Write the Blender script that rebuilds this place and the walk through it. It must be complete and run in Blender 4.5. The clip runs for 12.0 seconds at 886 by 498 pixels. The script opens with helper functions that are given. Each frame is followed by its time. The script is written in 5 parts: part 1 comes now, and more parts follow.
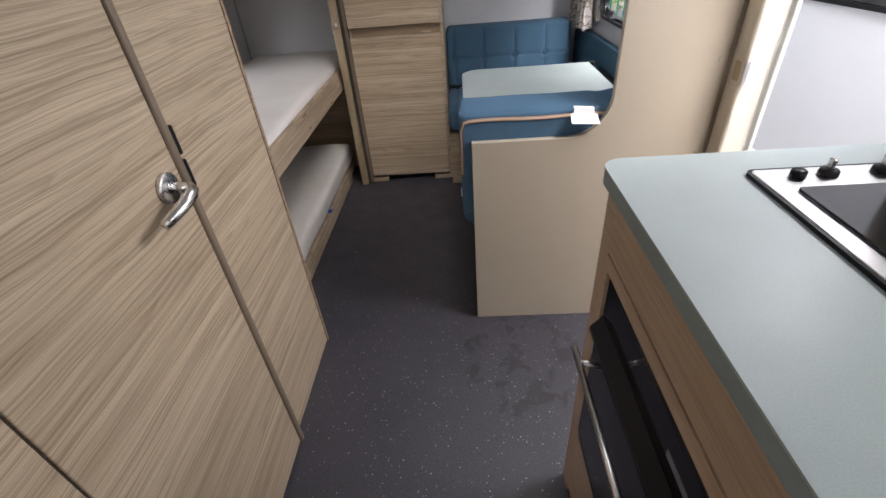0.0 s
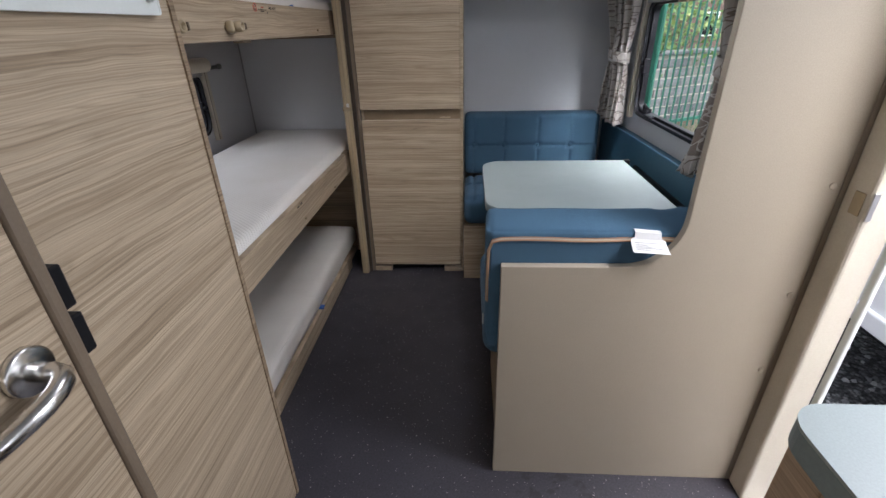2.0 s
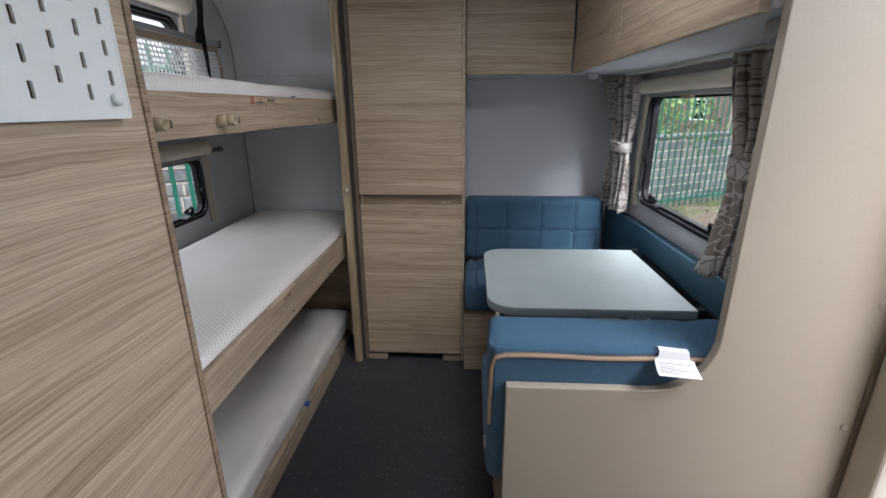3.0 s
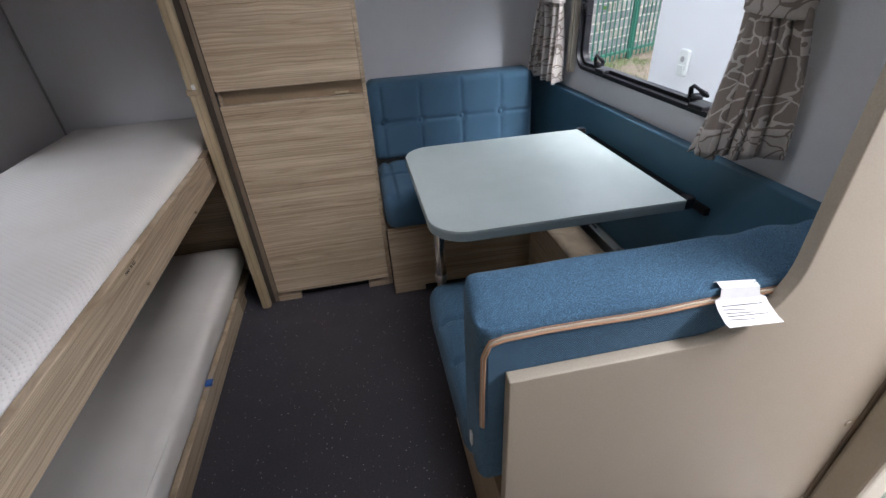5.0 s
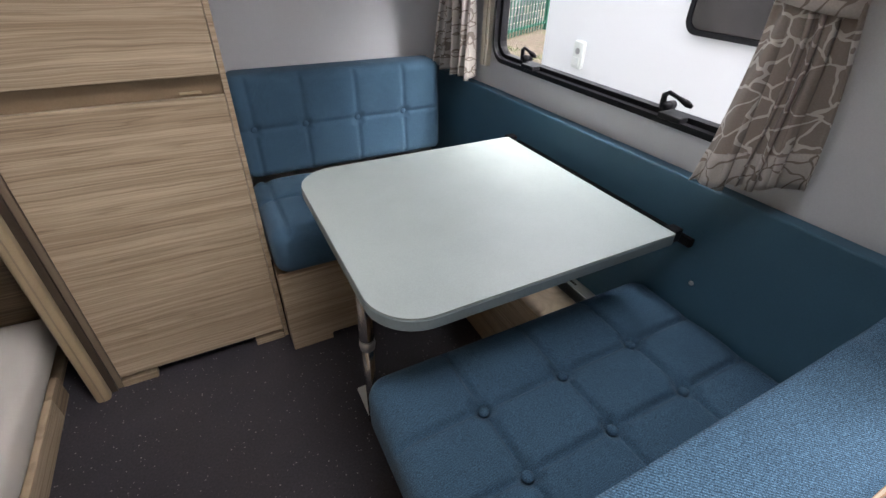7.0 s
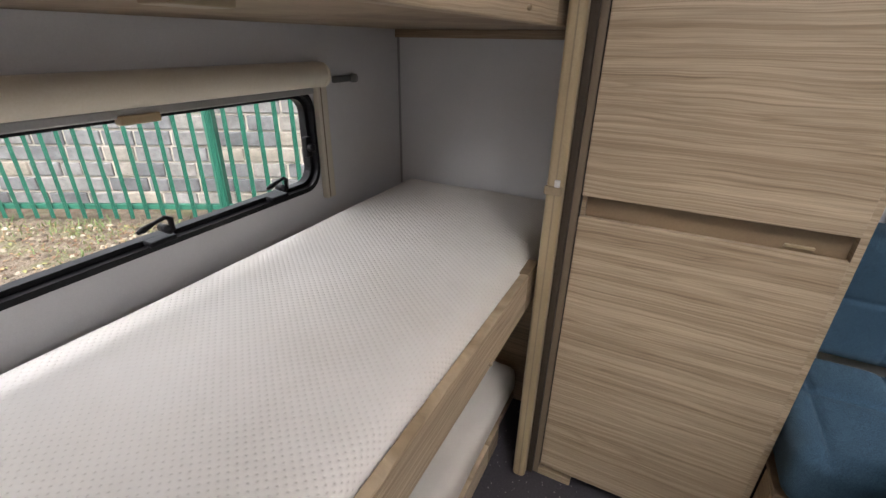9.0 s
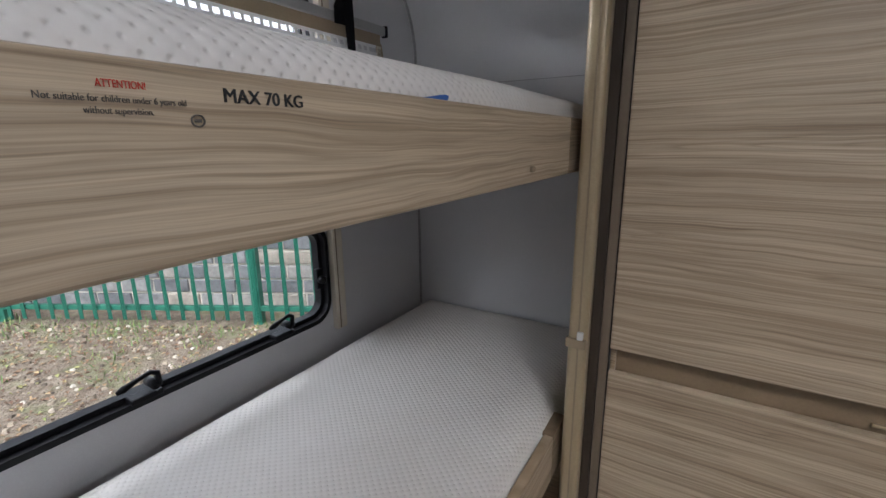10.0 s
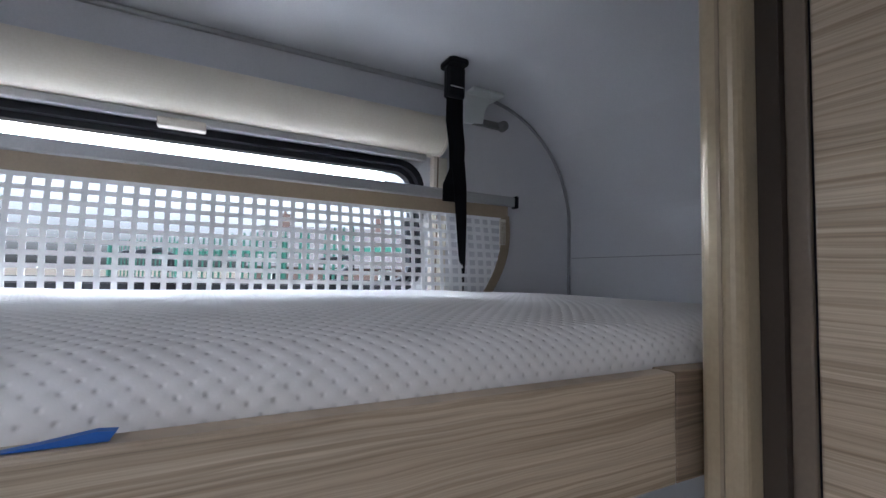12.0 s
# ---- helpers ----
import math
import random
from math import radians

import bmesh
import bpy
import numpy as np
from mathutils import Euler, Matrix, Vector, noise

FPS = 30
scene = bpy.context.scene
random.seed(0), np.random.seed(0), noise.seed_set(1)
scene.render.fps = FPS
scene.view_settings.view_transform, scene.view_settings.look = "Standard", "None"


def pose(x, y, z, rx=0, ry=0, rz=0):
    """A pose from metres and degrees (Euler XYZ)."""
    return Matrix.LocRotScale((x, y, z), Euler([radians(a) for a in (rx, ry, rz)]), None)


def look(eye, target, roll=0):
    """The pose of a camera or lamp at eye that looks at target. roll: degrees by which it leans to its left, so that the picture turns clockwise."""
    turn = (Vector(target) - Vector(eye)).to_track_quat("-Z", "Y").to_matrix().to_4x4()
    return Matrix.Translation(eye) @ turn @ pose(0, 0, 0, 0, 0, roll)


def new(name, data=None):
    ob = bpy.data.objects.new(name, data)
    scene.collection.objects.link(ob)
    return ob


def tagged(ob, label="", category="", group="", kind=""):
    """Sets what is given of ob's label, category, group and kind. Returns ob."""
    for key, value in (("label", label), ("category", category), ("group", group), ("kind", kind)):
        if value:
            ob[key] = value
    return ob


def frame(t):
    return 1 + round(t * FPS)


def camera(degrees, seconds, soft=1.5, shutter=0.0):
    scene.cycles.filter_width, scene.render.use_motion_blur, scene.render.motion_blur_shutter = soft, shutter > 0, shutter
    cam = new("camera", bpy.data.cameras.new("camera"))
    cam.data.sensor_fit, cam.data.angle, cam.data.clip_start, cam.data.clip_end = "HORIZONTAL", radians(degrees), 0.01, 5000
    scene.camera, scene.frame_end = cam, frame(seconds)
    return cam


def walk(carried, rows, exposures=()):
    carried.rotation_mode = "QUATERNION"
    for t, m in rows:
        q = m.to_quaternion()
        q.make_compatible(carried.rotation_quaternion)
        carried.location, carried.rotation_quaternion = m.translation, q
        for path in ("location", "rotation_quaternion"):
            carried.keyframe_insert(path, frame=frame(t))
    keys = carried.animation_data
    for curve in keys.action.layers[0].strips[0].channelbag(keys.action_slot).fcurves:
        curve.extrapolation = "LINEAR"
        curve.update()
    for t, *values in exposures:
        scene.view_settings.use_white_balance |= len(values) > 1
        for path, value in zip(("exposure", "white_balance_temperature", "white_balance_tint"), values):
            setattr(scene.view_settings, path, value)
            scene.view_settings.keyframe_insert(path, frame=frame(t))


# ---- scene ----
cam = camera(90.1, 12.0)
PATH = [
    (0, (0.056, 0.098, 1.299), (-0.063, 1.728, 0.147), -5.0),
    (0.5, (0.028, 0.139, 1.296), (-0.197, 1.807, 0.215), -2.6),
    (1, (-0.007, 0.23, 1.296), (-0.168, 1.959, 0.304), -1.9),
    (1.5, (-0.022, 0.334, 1.289), (-0.157, 2.087, 0.336), -2.8),
    (2, (-0.003, 0.472, 1.291), (-0.119, 2.255, 0.392), -1.4),
    (2.5, (0.015, 0.555, 1.309), (-0.103, 2.399, 0.543), -0.7),
    (2.7, (0.013, 0.574, 1.321), (-0.111, 2.443, 0.62), -0.6),
    (4.3, (-0.111, 0.875, 1.342), (0.018, 2.828, 0.931), 0.6),
    (4.5, (-0.105, 0.912, 1.327), (0.107, 2.818, 0.757), 0.3),
    (5, (-0.07, 1.041, 1.245), (0.207, 2.708, 0.175), -3.4),
    (5.5, (-0.044, 1.154, 1.202), (0.342, 2.724, 0.025), -3.8),
    (6, (-0.023, 1.236, 1.179), (0.5, 2.699, -0.081), -2.0),
    (6.5, (-0.039, 1.351, 1.193), (0.673, 2.73, -0.069), -0.0),
    (7, (-0.094, 1.464, 1.204), (0.691, 2.912, 0.07), 1.7),
    (7.5, (-0.197, 1.557, 1.211), (0.162, 3.22, 0.159), 2.7),
    (7.7, (-0.214, 1.605, 1.219), (-0.09, 3.337, 0.225), 2.0),
    (9.3, (-0.413, 1.783, 1.254), (-1.324, 3.382, 0.471), -0.4),
    (9.5, (-0.407, 1.823, 1.279), (-1.372, 3.422, 0.566), -1.5),
    (9.9, (-0.403, 1.869, 1.327), (-1.426, 3.5, 0.784), -1.6),
    (10, (-0.41, 1.882, 1.33), (-1.425, 3.539, 0.853), -0.6),
    (10.5, (-0.365, 2.006, 1.378), (-1.594, 3.559, 1.1), -0.3),
    (11, (-0.339, 2.128, 1.406), (-1.759, 3.532, 1.292), -0.2),
    (11.5, (-0.356, 2.241, 1.433), (-1.88, 3.535, 1.471), -0.1),
    (12, (-0.379, 2.317, 1.452), (-2.143, 3.253, 1.57), 1.3),
]
EXPOSURES = [(0, 2.45, 6400, 16), (1, 2.2, 6300, 16), (1.5, 2.25, 6200, 15), (2.5, 2.2, 6000, 14), (4.5, 2.3, 6050, 15), (6.5, 2.65, 5950, 15), (7.5, 2.65, 7000, 17), (9.5, 2.55, 6350, 14), (10.5, 1.8, 5800, 13), (11.5, 2.2, 5600, 14), (12, 2.25, 5500, 14)]
# SKY is the world strength, the others the watts of added fill lamps
SKY, FRONT, OVERHEAD, KITCHEN = 0.11, 0.3, 0.95, 0.75
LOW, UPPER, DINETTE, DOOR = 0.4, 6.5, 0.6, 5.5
walk(cam, [(t, look(eye, target, roll)) for t, eye, target, roll in PATH], EXPOSURES)

# ---- world and light ----
world = bpy.data.worlds.new("world")
scene.world = world
world.use_nodes = True
wn = world.node_tree
wn.nodes.clear()
sky = wn.nodes.new("ShaderNodeTexSky")
sky.sky_type, sky.sun_disc = "NISHITA", False
sky.sun_elevation, sky.sun_rotation = radians(54), radians(149)
sky.air_density, sky.dust_density, sky.ozone_density = 1.0, 6.0, 1.0
soften = wn.nodes.new("ShaderNodeHueSaturation")
soften.inputs["Saturation"].default_value = 0.25
wbg = wn.nodes.new("ShaderNodeBackground")
wbg.inputs["Strength"].default_value = SKY
wout = wn.nodes.new("ShaderNodeOutputWorld")
wn.links.new(sky.outputs["Color"], soften.inputs["Color"])
wn.links.new(soften.outputs["Color"], wbg.inputs["Color"])
wn.links.new(wbg.outputs["Background"], wout.inputs["Surface"])

sun = new("sun", bpy.data.lights.new("sun", "SUN"))
sun.data.energy, sun.data.angle, sun.data.color = 0.5, radians(60), (1.0, 0.97, 0.93)
sun.matrix_world = look((3, -5, 8), (0, 0, 0))


def fill_lamp(name, place, target, wide, high, watts):
    """An added area lamp that stands in for daylight at an opening."""
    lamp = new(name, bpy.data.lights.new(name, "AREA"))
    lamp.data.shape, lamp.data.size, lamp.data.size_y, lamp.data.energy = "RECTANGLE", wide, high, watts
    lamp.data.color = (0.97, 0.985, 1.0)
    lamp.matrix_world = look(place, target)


# front fill lamp, in an assumed opening that is never in view
fill_lamp("front_fill_light", (-0.25, -1.735, 1.25), (-0.25, 2.0, 1.15), 1.5, 0.6, FRONT)
# overhead fill lamp, added above an assumed gap in the ceiling, unseen
fill_lamp("overhead_fill_light", (0.14, 1.70, 1.985), (0.14, 1.71, 0.0), 0.45, 0.45, OVERHEAD)
# extra sky light: lamps added outside, above the two bunk windows
fill_lamp("low_bunk_fill_light", (-1.62, 2.13, 1.20), (0.3, 2.0, 0.50), 1.3, 0.16, LOW)
fill_lamp("upper_bunk_fill_light", (-1.70, 2.13, 1.82), (0.84, 1.95, 2.30), 1.3, 0.18, UPPER)
# the same for dinette window and door, lamps added above the openings
fill_lamp("dinette_fill_light", (0.925, 2.39, 1.425), (0.3, 2.39, 0.75), 0.9, 0.07, DINETTE)
fill_lamp("door_fill_light", (1.30, 1.08, 1.90), (0.1, 1.05, 0.0), 0.55, 0.30, DOOR)
# kitchen fill lamp, in an assumed window that stays out of view
fill_lamp("kitchen_fill_light", (0.855, -0.15, 1.38), (-0.5, -0.05, 1.1), 0.9, 0.4, KITCHEN)


# ---- materials ----
def nodes_of(name):
    m = bpy.data.materials.new(name)
    m.use_nodes = True
    nt = m.node_tree
    return m, nt, nt.nodes["Principled BSDF"]


def coords(nt, scale=(1, 1, 1), shift=False):
    """Object coordinates at real size; shift: moved at random from object to object."""
    tc = nt.nodes.new("ShaderNodeTexCoord")
    mp = nt.nodes.new("ShaderNodeMapping")
    mp.inputs["Scale"].default_value = scale
    nt.links.new(tc.outputs["Object"], mp.inputs["Vector"])
    if shift:
        info = nt.nodes.new("ShaderNodeObjectInfo")
        mul = nt.nodes.new("ShaderNodeMath")
        mul.operation = "MULTIPLY"
        mul.inputs[1].default_value = 13.0
        nt.links.new(info.outputs["Random"], mul.inputs[0])
        nt.links.new(mul.outputs[0], mp.inputs["Location"])
    return mp.outputs["Vector"]


def noise_of(nt, vec, scale, detail=4.0, rough=0.55, distort=0.0):
    n = nt.nodes.new("ShaderNodeTexNoise")
    n.inputs["Scale"].default_value, n.inputs["Detail"].default_value = scale, detail
    n.inputs["Roughness"].default_value, n.inputs["Distortion"].default_value = rough, distort
    nt.links.new(vec, n.inputs["Vector"])
    return n.outputs["Fac"]


def ramp_of(nt, fac, stops):
    r = nt.nodes.new("ShaderNodeValToRGB")
    while len(r.color_ramp.elements) < len(stops):
        r.color_ramp.elements.new(0.5)
    for e, (p, c) in zip(r.color_ramp.elements, stops):
        e.position = p
        e.color = (*c, 1) if len(c) == 3 else c
    nt.links.new(fac, r.inputs["Fac"])
    return r.outputs["Color"]


def mix_of(nt, fac, a, b, how="MIX"):
    m = nt.nodes.new("ShaderNodeMix")
    m.data_type, m.blend_type = "RGBA", how
    for key, v in (("Factor", fac), ("A", a), ("B", b)):
        s = [i for i in m.inputs if i.name == key and i.enabled][0]
        if isinstance(v, (int, float)):
            s.default_value = v
        elif isinstance(v, tuple):
            s.default_value = (*v, 1)
        else:
            nt.links.new(v, s)
    return [o for o in m.outputs if o.enabled][0]


def math_of(nt, op, a, b=0.0):
    m = nt.nodes.new("ShaderNodeMath")
    m.operation = op
    for i, v in enumerate((a, b)):
        if isinstance(v, (int, float)):
            m.inputs[i].default_value = v
        else:
            nt.links.new(v, m.inputs[i])
    return m.outputs[0]


def bump_of(nt, bsdf, height, strength, distance=0.002):
    b = nt.nodes.new("ShaderNodeBump")
    b.inputs["Strength"].default_value, b.inputs["Distance"].default_value = strength, distance
    nt.links.new(height, b.inputs["Height"])
    nt.links.new(b.outputs["Normal"], bsdf.inputs["Normal"])


def plain(name, base, rough=0.5, metal=0.0, var=0.08, vscale=5.0, bump=0.05, bscale=220.0, fine=0.04, shift=True):
    """A paint, plastic or metal with slow stains and fine grain."""
    m, nt, b = nodes_of(name)
    v = coords(nt, shift=shift)
    dark = tuple(c * (1 - var) for c in base)
    lite = tuple(min(1, c * (1 + var)) for c in base)
    col = ramp_of(nt, noise_of(nt, v, vscale, 5), [(0.3, dark), (0.7, lite)])
    grain = noise_of(nt, v, bscale, 3)
    col = mix_of(nt, fine, col, ramp_of(nt, grain, [(0.35, (0, 0, 0)), (0.65, (1, 1, 1))]), "OVERLAY")
    nt.links.new(col, b.inputs["Base Color"])
    b.inputs["Metallic"].default_value = metal
    r = math_of(nt, "MULTIPLY_ADD", noise_of(nt, v, vscale * 3, 3), 0.14)
    r.node.inputs[2].default_value = rough - 0.07
    nt.links.new(r, b.inputs["Roughness"])
    if bump:
        bump_of(nt, b, grain, bump, 0.001)
    return m


def oak(name, light, mid, dark, rough=0.42, figure=1.0):
    """Printed oak laminate: soft bands, late-wood lines that wander and fade, fine pores."""
    m, nt, b = nodes_of(name)
    tc = nt.nodes.new("ShaderNodeTexCoord")
    info = nt.nodes.new("ShaderNodeObjectInfo")
    sep = nt.nodes.new("ShaderNodeSeparateXYZ")
    nt.links.new(tc.outputs["Object"], sep.inputs[0])
    off = math_of(nt, "MULTIPLY", info.outputs["Random"], 7.0)
    wave = math_of(nt, "MULTIPLY", noise_of(nt, coords(nt, (1.5, 1.5, 4.0), True), 1.5, 3), 0.030)
    z = math_of(nt, "ADD", math_of(nt, "ADD", sep.outputs["Z"], wave), off)

    def stretched(along_, up):
        c = nt.nodes.new("ShaderNodeCombineXYZ")
        nt.links.new(math_of(nt, "MULTIPLY", sep.outputs["X"], along_), c.inputs[0])
        nt.links.new(math_of(nt, "MULTIPLY", sep.outputs["Y"], along_), c.inputs[1])
        nt.links.new(math_of(nt, "MULTIPLY", z, up), c.inputs[2])
        return c.outputs[0]
    band = noise_of(nt, stretched(0.5, 30.0), 1.0, 3, 0.6, 0.3)
    col = ramp_of(nt, band, [(0.30, dark), (0.46, mid), (0.64, light)])
    rings = math_of(nt, "FRACT", math_of(nt, "MULTIPLY", noise_of(nt, stretched(0.7, 22.0), 1.0, 2, 0.45, 0.12), 13.0))
    late = ramp_of(nt, rings, [(0.0, (0.50, 0.455, 0.40)), (0.10, (0.72, 0.69, 0.65)), (0.34, (1, 1, 1)), (0.90, (0.98, 0.97, 0.95)), (1.0, (0.62, 0.58, 0.53))])
    show = ramp_of(nt, noise_of(nt, stretched(1.3, 9.0), 1.4, 2, 0.5), [(0.36, (0.10 * figure,) * 3), (0.62, (0.64 * figure,) * 3)])
    col = mix_of(nt, show, col, mix_of(nt, 1.0, col, late, "MULTIPLY"))
    line = noise_of(nt, stretched(1.6, 230.0), 1.0, 2, 0.5, 0.2)
    col = mix_of(nt, 0.66 * figure, col, ramp_of(nt, line, [(0.51, (1.04, 1.04, 1.04)), (0.60, (0.58, 0.53, 0.47))]), "MULTIPLY")
    fibre = noise_of(nt, stretched(4.0, 420.0), 1.6, 4, 0.65)
    col = mix_of(nt, 0.68, col, ramp_of(nt, fibre, [(0.3, (0.55, 0.54, 0.53)), (0.6, (1.08, 1.08, 1.08))]), "MULTIPLY")
    nt.links.new(col, b.inputs["Base Color"])
    b.inputs["Roughness"].default_value = rough
    bump_of(nt, b, fibre, 0.10, 0.0006)
    return m


def fabric(name, base, thread_shade=1900.0, rough=0.95):
    """Woven upholstery, a fine twill of two shades."""
    m, nt, b = nodes_of(name)
    v = coords(nt)
    sep = nt.nodes.new("ShaderNodeSeparateXYZ")
    nt.links.new(v, sep.inputs[0])
    way = math_of(nt, "ADD", math_of(nt, "ADD", sep.outputs["X"], sep.outputs["Y"]), math_of(nt, "MULTIPLY", sep.outputs["Z"], 0.9))
    way = math_of(nt, "ADD", way, math_of(nt, "MULTIPLY", noise_of(nt, v, 260, 2), 0.0022))
    w = math_of(nt, "SINE", math_of(nt, "MULTIPLY", way, thread_shade))
    speck = noise_of(nt, v, 760, 2, 0.7)
    h = math_of(nt, "ADD", math_of(nt, "MULTIPLY", w, 0.09), speck)
    lite = tuple(min(1, c2 * 2.6 + 0.03) for c2 in base)
    dark = tuple(c2 * 0.28 for c2 in base)
    col = ramp_of(nt, h, [(0.28, dark), (0.5, base), (0.80, lite)])
    slow = ramp_of(nt, noise_of(nt, v, 7, 4), [(0.3, (0.86, 0.87, 0.88)), (0.7, (1, 1, 1))])
    col = mix_of(nt, 1.0, col, slow, "MULTIPLY")
    nt.links.new(col, b.inputs["Base Color"])
    b.inputs["Roughness"].default_value = rough
    b.inputs["Sheen Weight"].default_value = 0.06
    b.inputs["Specular IOR Level"].default_value = 0.2
    b.inputs["Sheen Roughness"].default_value = 0.5
    bump_of(nt, b, h, 0.35, 0.0008)
    return m


def knit(name, base, pitch=0.0145, row=0.0175):
    """Quilted mattress cover: soft pads with small sewn pits in staggered rows, the pits' shade painted in."""
    m, nt, b = nodes_of(name)
    v = coords(nt)
    sep = nt.nodes.new("ShaderNodeSeparateXYZ")
    nt.links.new(v, sep.inputs[0])
    across = math_of(nt, "SUBTRACT", sep.outputs["X"], sep.outputs["Z"])
    a = math_of(nt, "COSINE", math_of(nt, "MULTIPLY", across, 2 * math.pi / row))
    c = math_of(nt, "COSINE", math_of(nt, "MULTIPLY", sep.outputs["Y"], 2 * math.pi / pitch))
    quilt = math_of(nt, "MULTIPLY", a, c)
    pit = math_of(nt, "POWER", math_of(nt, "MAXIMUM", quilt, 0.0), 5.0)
    fine = math_of(nt, "MULTIPLY", noise_of(nt, v, 350, 2), 0.10)
    h = math_of(nt, "SUBTRACT", math_of(nt, "ADD", math_of(nt, "MULTIPLY", quilt, -0.34), fine), pit)
    slow = ramp_of(nt, noise_of(nt, v, 4, 4), [(0.35, tuple(x * k for x, k in zip(base, (0.93, 0.92, 0.90)))), (0.7, base)])
    # pits tinted darker, so that their shade sits in the base colour
    thread_shade = ramp_of(nt, pit, [(0.35, (1, 1, 1)), (0.9, (0.93, 0.925, 0.91))])
    nt.links.new(mix_of(nt, 1.0, slow, thread_shade, "MULTIPLY"), b.inputs["Base Color"])
    b.inputs["Roughness"].default_value = 0.9
    bump_of(nt, b, h, 0.55, 0.0025)
    return m


def vinyl_floor(name):
    m, nt, b = nodes_of(name)
    v = coords(nt)
    base = ramp_of(nt, noise_of(nt, v, 160, 4, 0.7), [(0.3, (0.024, 0.0225, 0.028)), (0.7, (0.058, 0.055, 0.067))])
    slow = noise_of(nt, v, 2.2, 4)
    base = mix_of(nt, 1.0, base, ramp_of(nt, slow, [(0.3, (0.82, 0.82, 0.84)), (0.7, (1.1, 1.08, 1.08))]), "MULTIPLY")
    vo = nt.nodes.new("ShaderNodeTexVoronoi")
    vo.inputs["Scale"].default_value = 115.0
    nt.links.new(v, vo.inputs["Vector"])
    sep = nt.nodes.new("ShaderNodeSeparateColor")
    nt.links.new(vo.outputs["Color"], sep.inputs[0])
    chip = math_of(nt, "MULTIPLY", math_of(nt, "LESS_THAN", vo.outputs["Distance"], math_of(nt, "MULTIPLY", sep.outputs[1], 0.25)),
                   math_of(nt, "GREATER_THAN", sep.outputs[0], 0.3))
    col = mix_of(nt, math_of(nt, "MULTIPLY", chip, math_of(nt, "MULTIPLY", sep.outputs[2], 0.7)), base, (0.44, 0.42, 0.41))
    # damp shoe marks by the door
    near = nt.nodes.new("ShaderNodeVectorMath")
    near.operation = "DISTANCE"
    nt.links.new(v, near.inputs[0])
    near.inputs[1].default_value = (0.24, 1.20, 0)
    zone = math_of(nt, "LESS_THAN", near.outputs["Value"], 0.24)
    blots = ramp_of(nt, noise_of(nt, v, 12, 4, 0.65, 0.4), [(0.52, (0, 0, 0)), (0.58, (1, 1, 1))])
    damp = math_of(nt, "MULTIPLY", zone, blots)
    col = mix_of(nt, math_of(nt, "MULTIPLY", damp, 0.75), col, (0.018, 0.017, 0.019))
    nt.links.new(col, b.inputs["Base Color"])
    rr = ramp_of(nt, noise_of(nt, v, 9, 4), [(0.3, (0.42, 0.42, 0.42)), (0.7, (0.6, 0.6, 0.6))])
    nt.links.new(rr, b.inputs["Roughness"])
    bump_of(nt, b, noise_of(nt, v, 500, 2), 0.12, 0.0008)
    return m


def curtain_cloth(name, cloth, line):
    """Taupe cloth with a woven net of pale curving lines."""
    m, nt, b = nodes_of(name)
    flat = nt.nodes.new("ShaderNodeSeparateXYZ")
    nt.links.new(coords(nt), flat.inputs[0])
    plane = nt.nodes.new("ShaderNodeCombineXYZ")
    nt.links.new(flat.outputs["Y"], plane.inputs[0])
    nt.links.new(math_of(nt, "MULTIPLY", flat.outputs["Z"], 0.7), plane.inputs[1])
    v = plane.outputs[0]
    wob = nt.nodes.new("ShaderNodeTexNoise")
    wob.inputs["Scale"].default_value = 20.0
    nt.links.new(v, wob.inputs["Vector"])
    add = nt.nodes.new("ShaderNodeVectorMath")
    add.operation = "MULTIPLY_ADD"
    nt.links.new(wob.outputs["Color"], add.inputs[0])
    add.inputs[1].default_value = (0.075, 0.075, 0.075)
    nt.links.new(v, add.inputs[2])

    def net(scale, wide):
        vo = nt.nodes.new("ShaderNodeTexVoronoi")
        vo.feature, vo.voronoi_dimensions = "DISTANCE_TO_EDGE", "2D"
        vo.inputs["Scale"].default_value = scale
        nt.links.new(add.outputs[0], vo.inputs["Vector"])
        return math_of(nt, "LESS_THAN", vo.outputs["Distance"], wide)
    lines = net(36.0, 0.062)
    weave = noise_of(nt, v, 500, 2)
    ground = ramp_of(nt, weave, [(0.3, tuple(c * 0.86 for c in cloth)), (0.7, cloth)])
    col = mix_of(nt, lines, ground, line)
    nt.links.new(col, b.inputs["Base Color"])
    out = [n for n in nt.nodes if n.bl_idname == "ShaderNodeOutputMaterial"][0]
    thin = nt.nodes.new("ShaderNodeBsdfTranslucent")
    nt.links.new(col, thin.inputs["Color"])
    both = nt.nodes.new("ShaderNodeMixShader")
    both.inputs[0].default_value = 0.35
    nt.links.new(b.outputs[0], both.inputs[1])
    nt.links.new(thin.outputs[0], both.inputs[2])
    nt.links.new(both.outputs[0], out.inputs["Surface"])
    b.inputs["Roughness"].default_value = 0.75
    b.inputs["Sheen Weight"].default_value = 0.3
    bump_of(nt, b, weave, 0.3, 0.0008)
    return m


def glass(name, tint=(0.97, 0.99, 0.98)):
    m, nt, b = nodes_of(name)
    b.inputs["Base Color"].default_value = (*tint, 1)
    b.inputs["Transmission Weight"].default_value = 1.0
    b.inputs["Roughness"].default_value = 0.0
    b.inputs["IOR"].default_value = 1.02
    return m


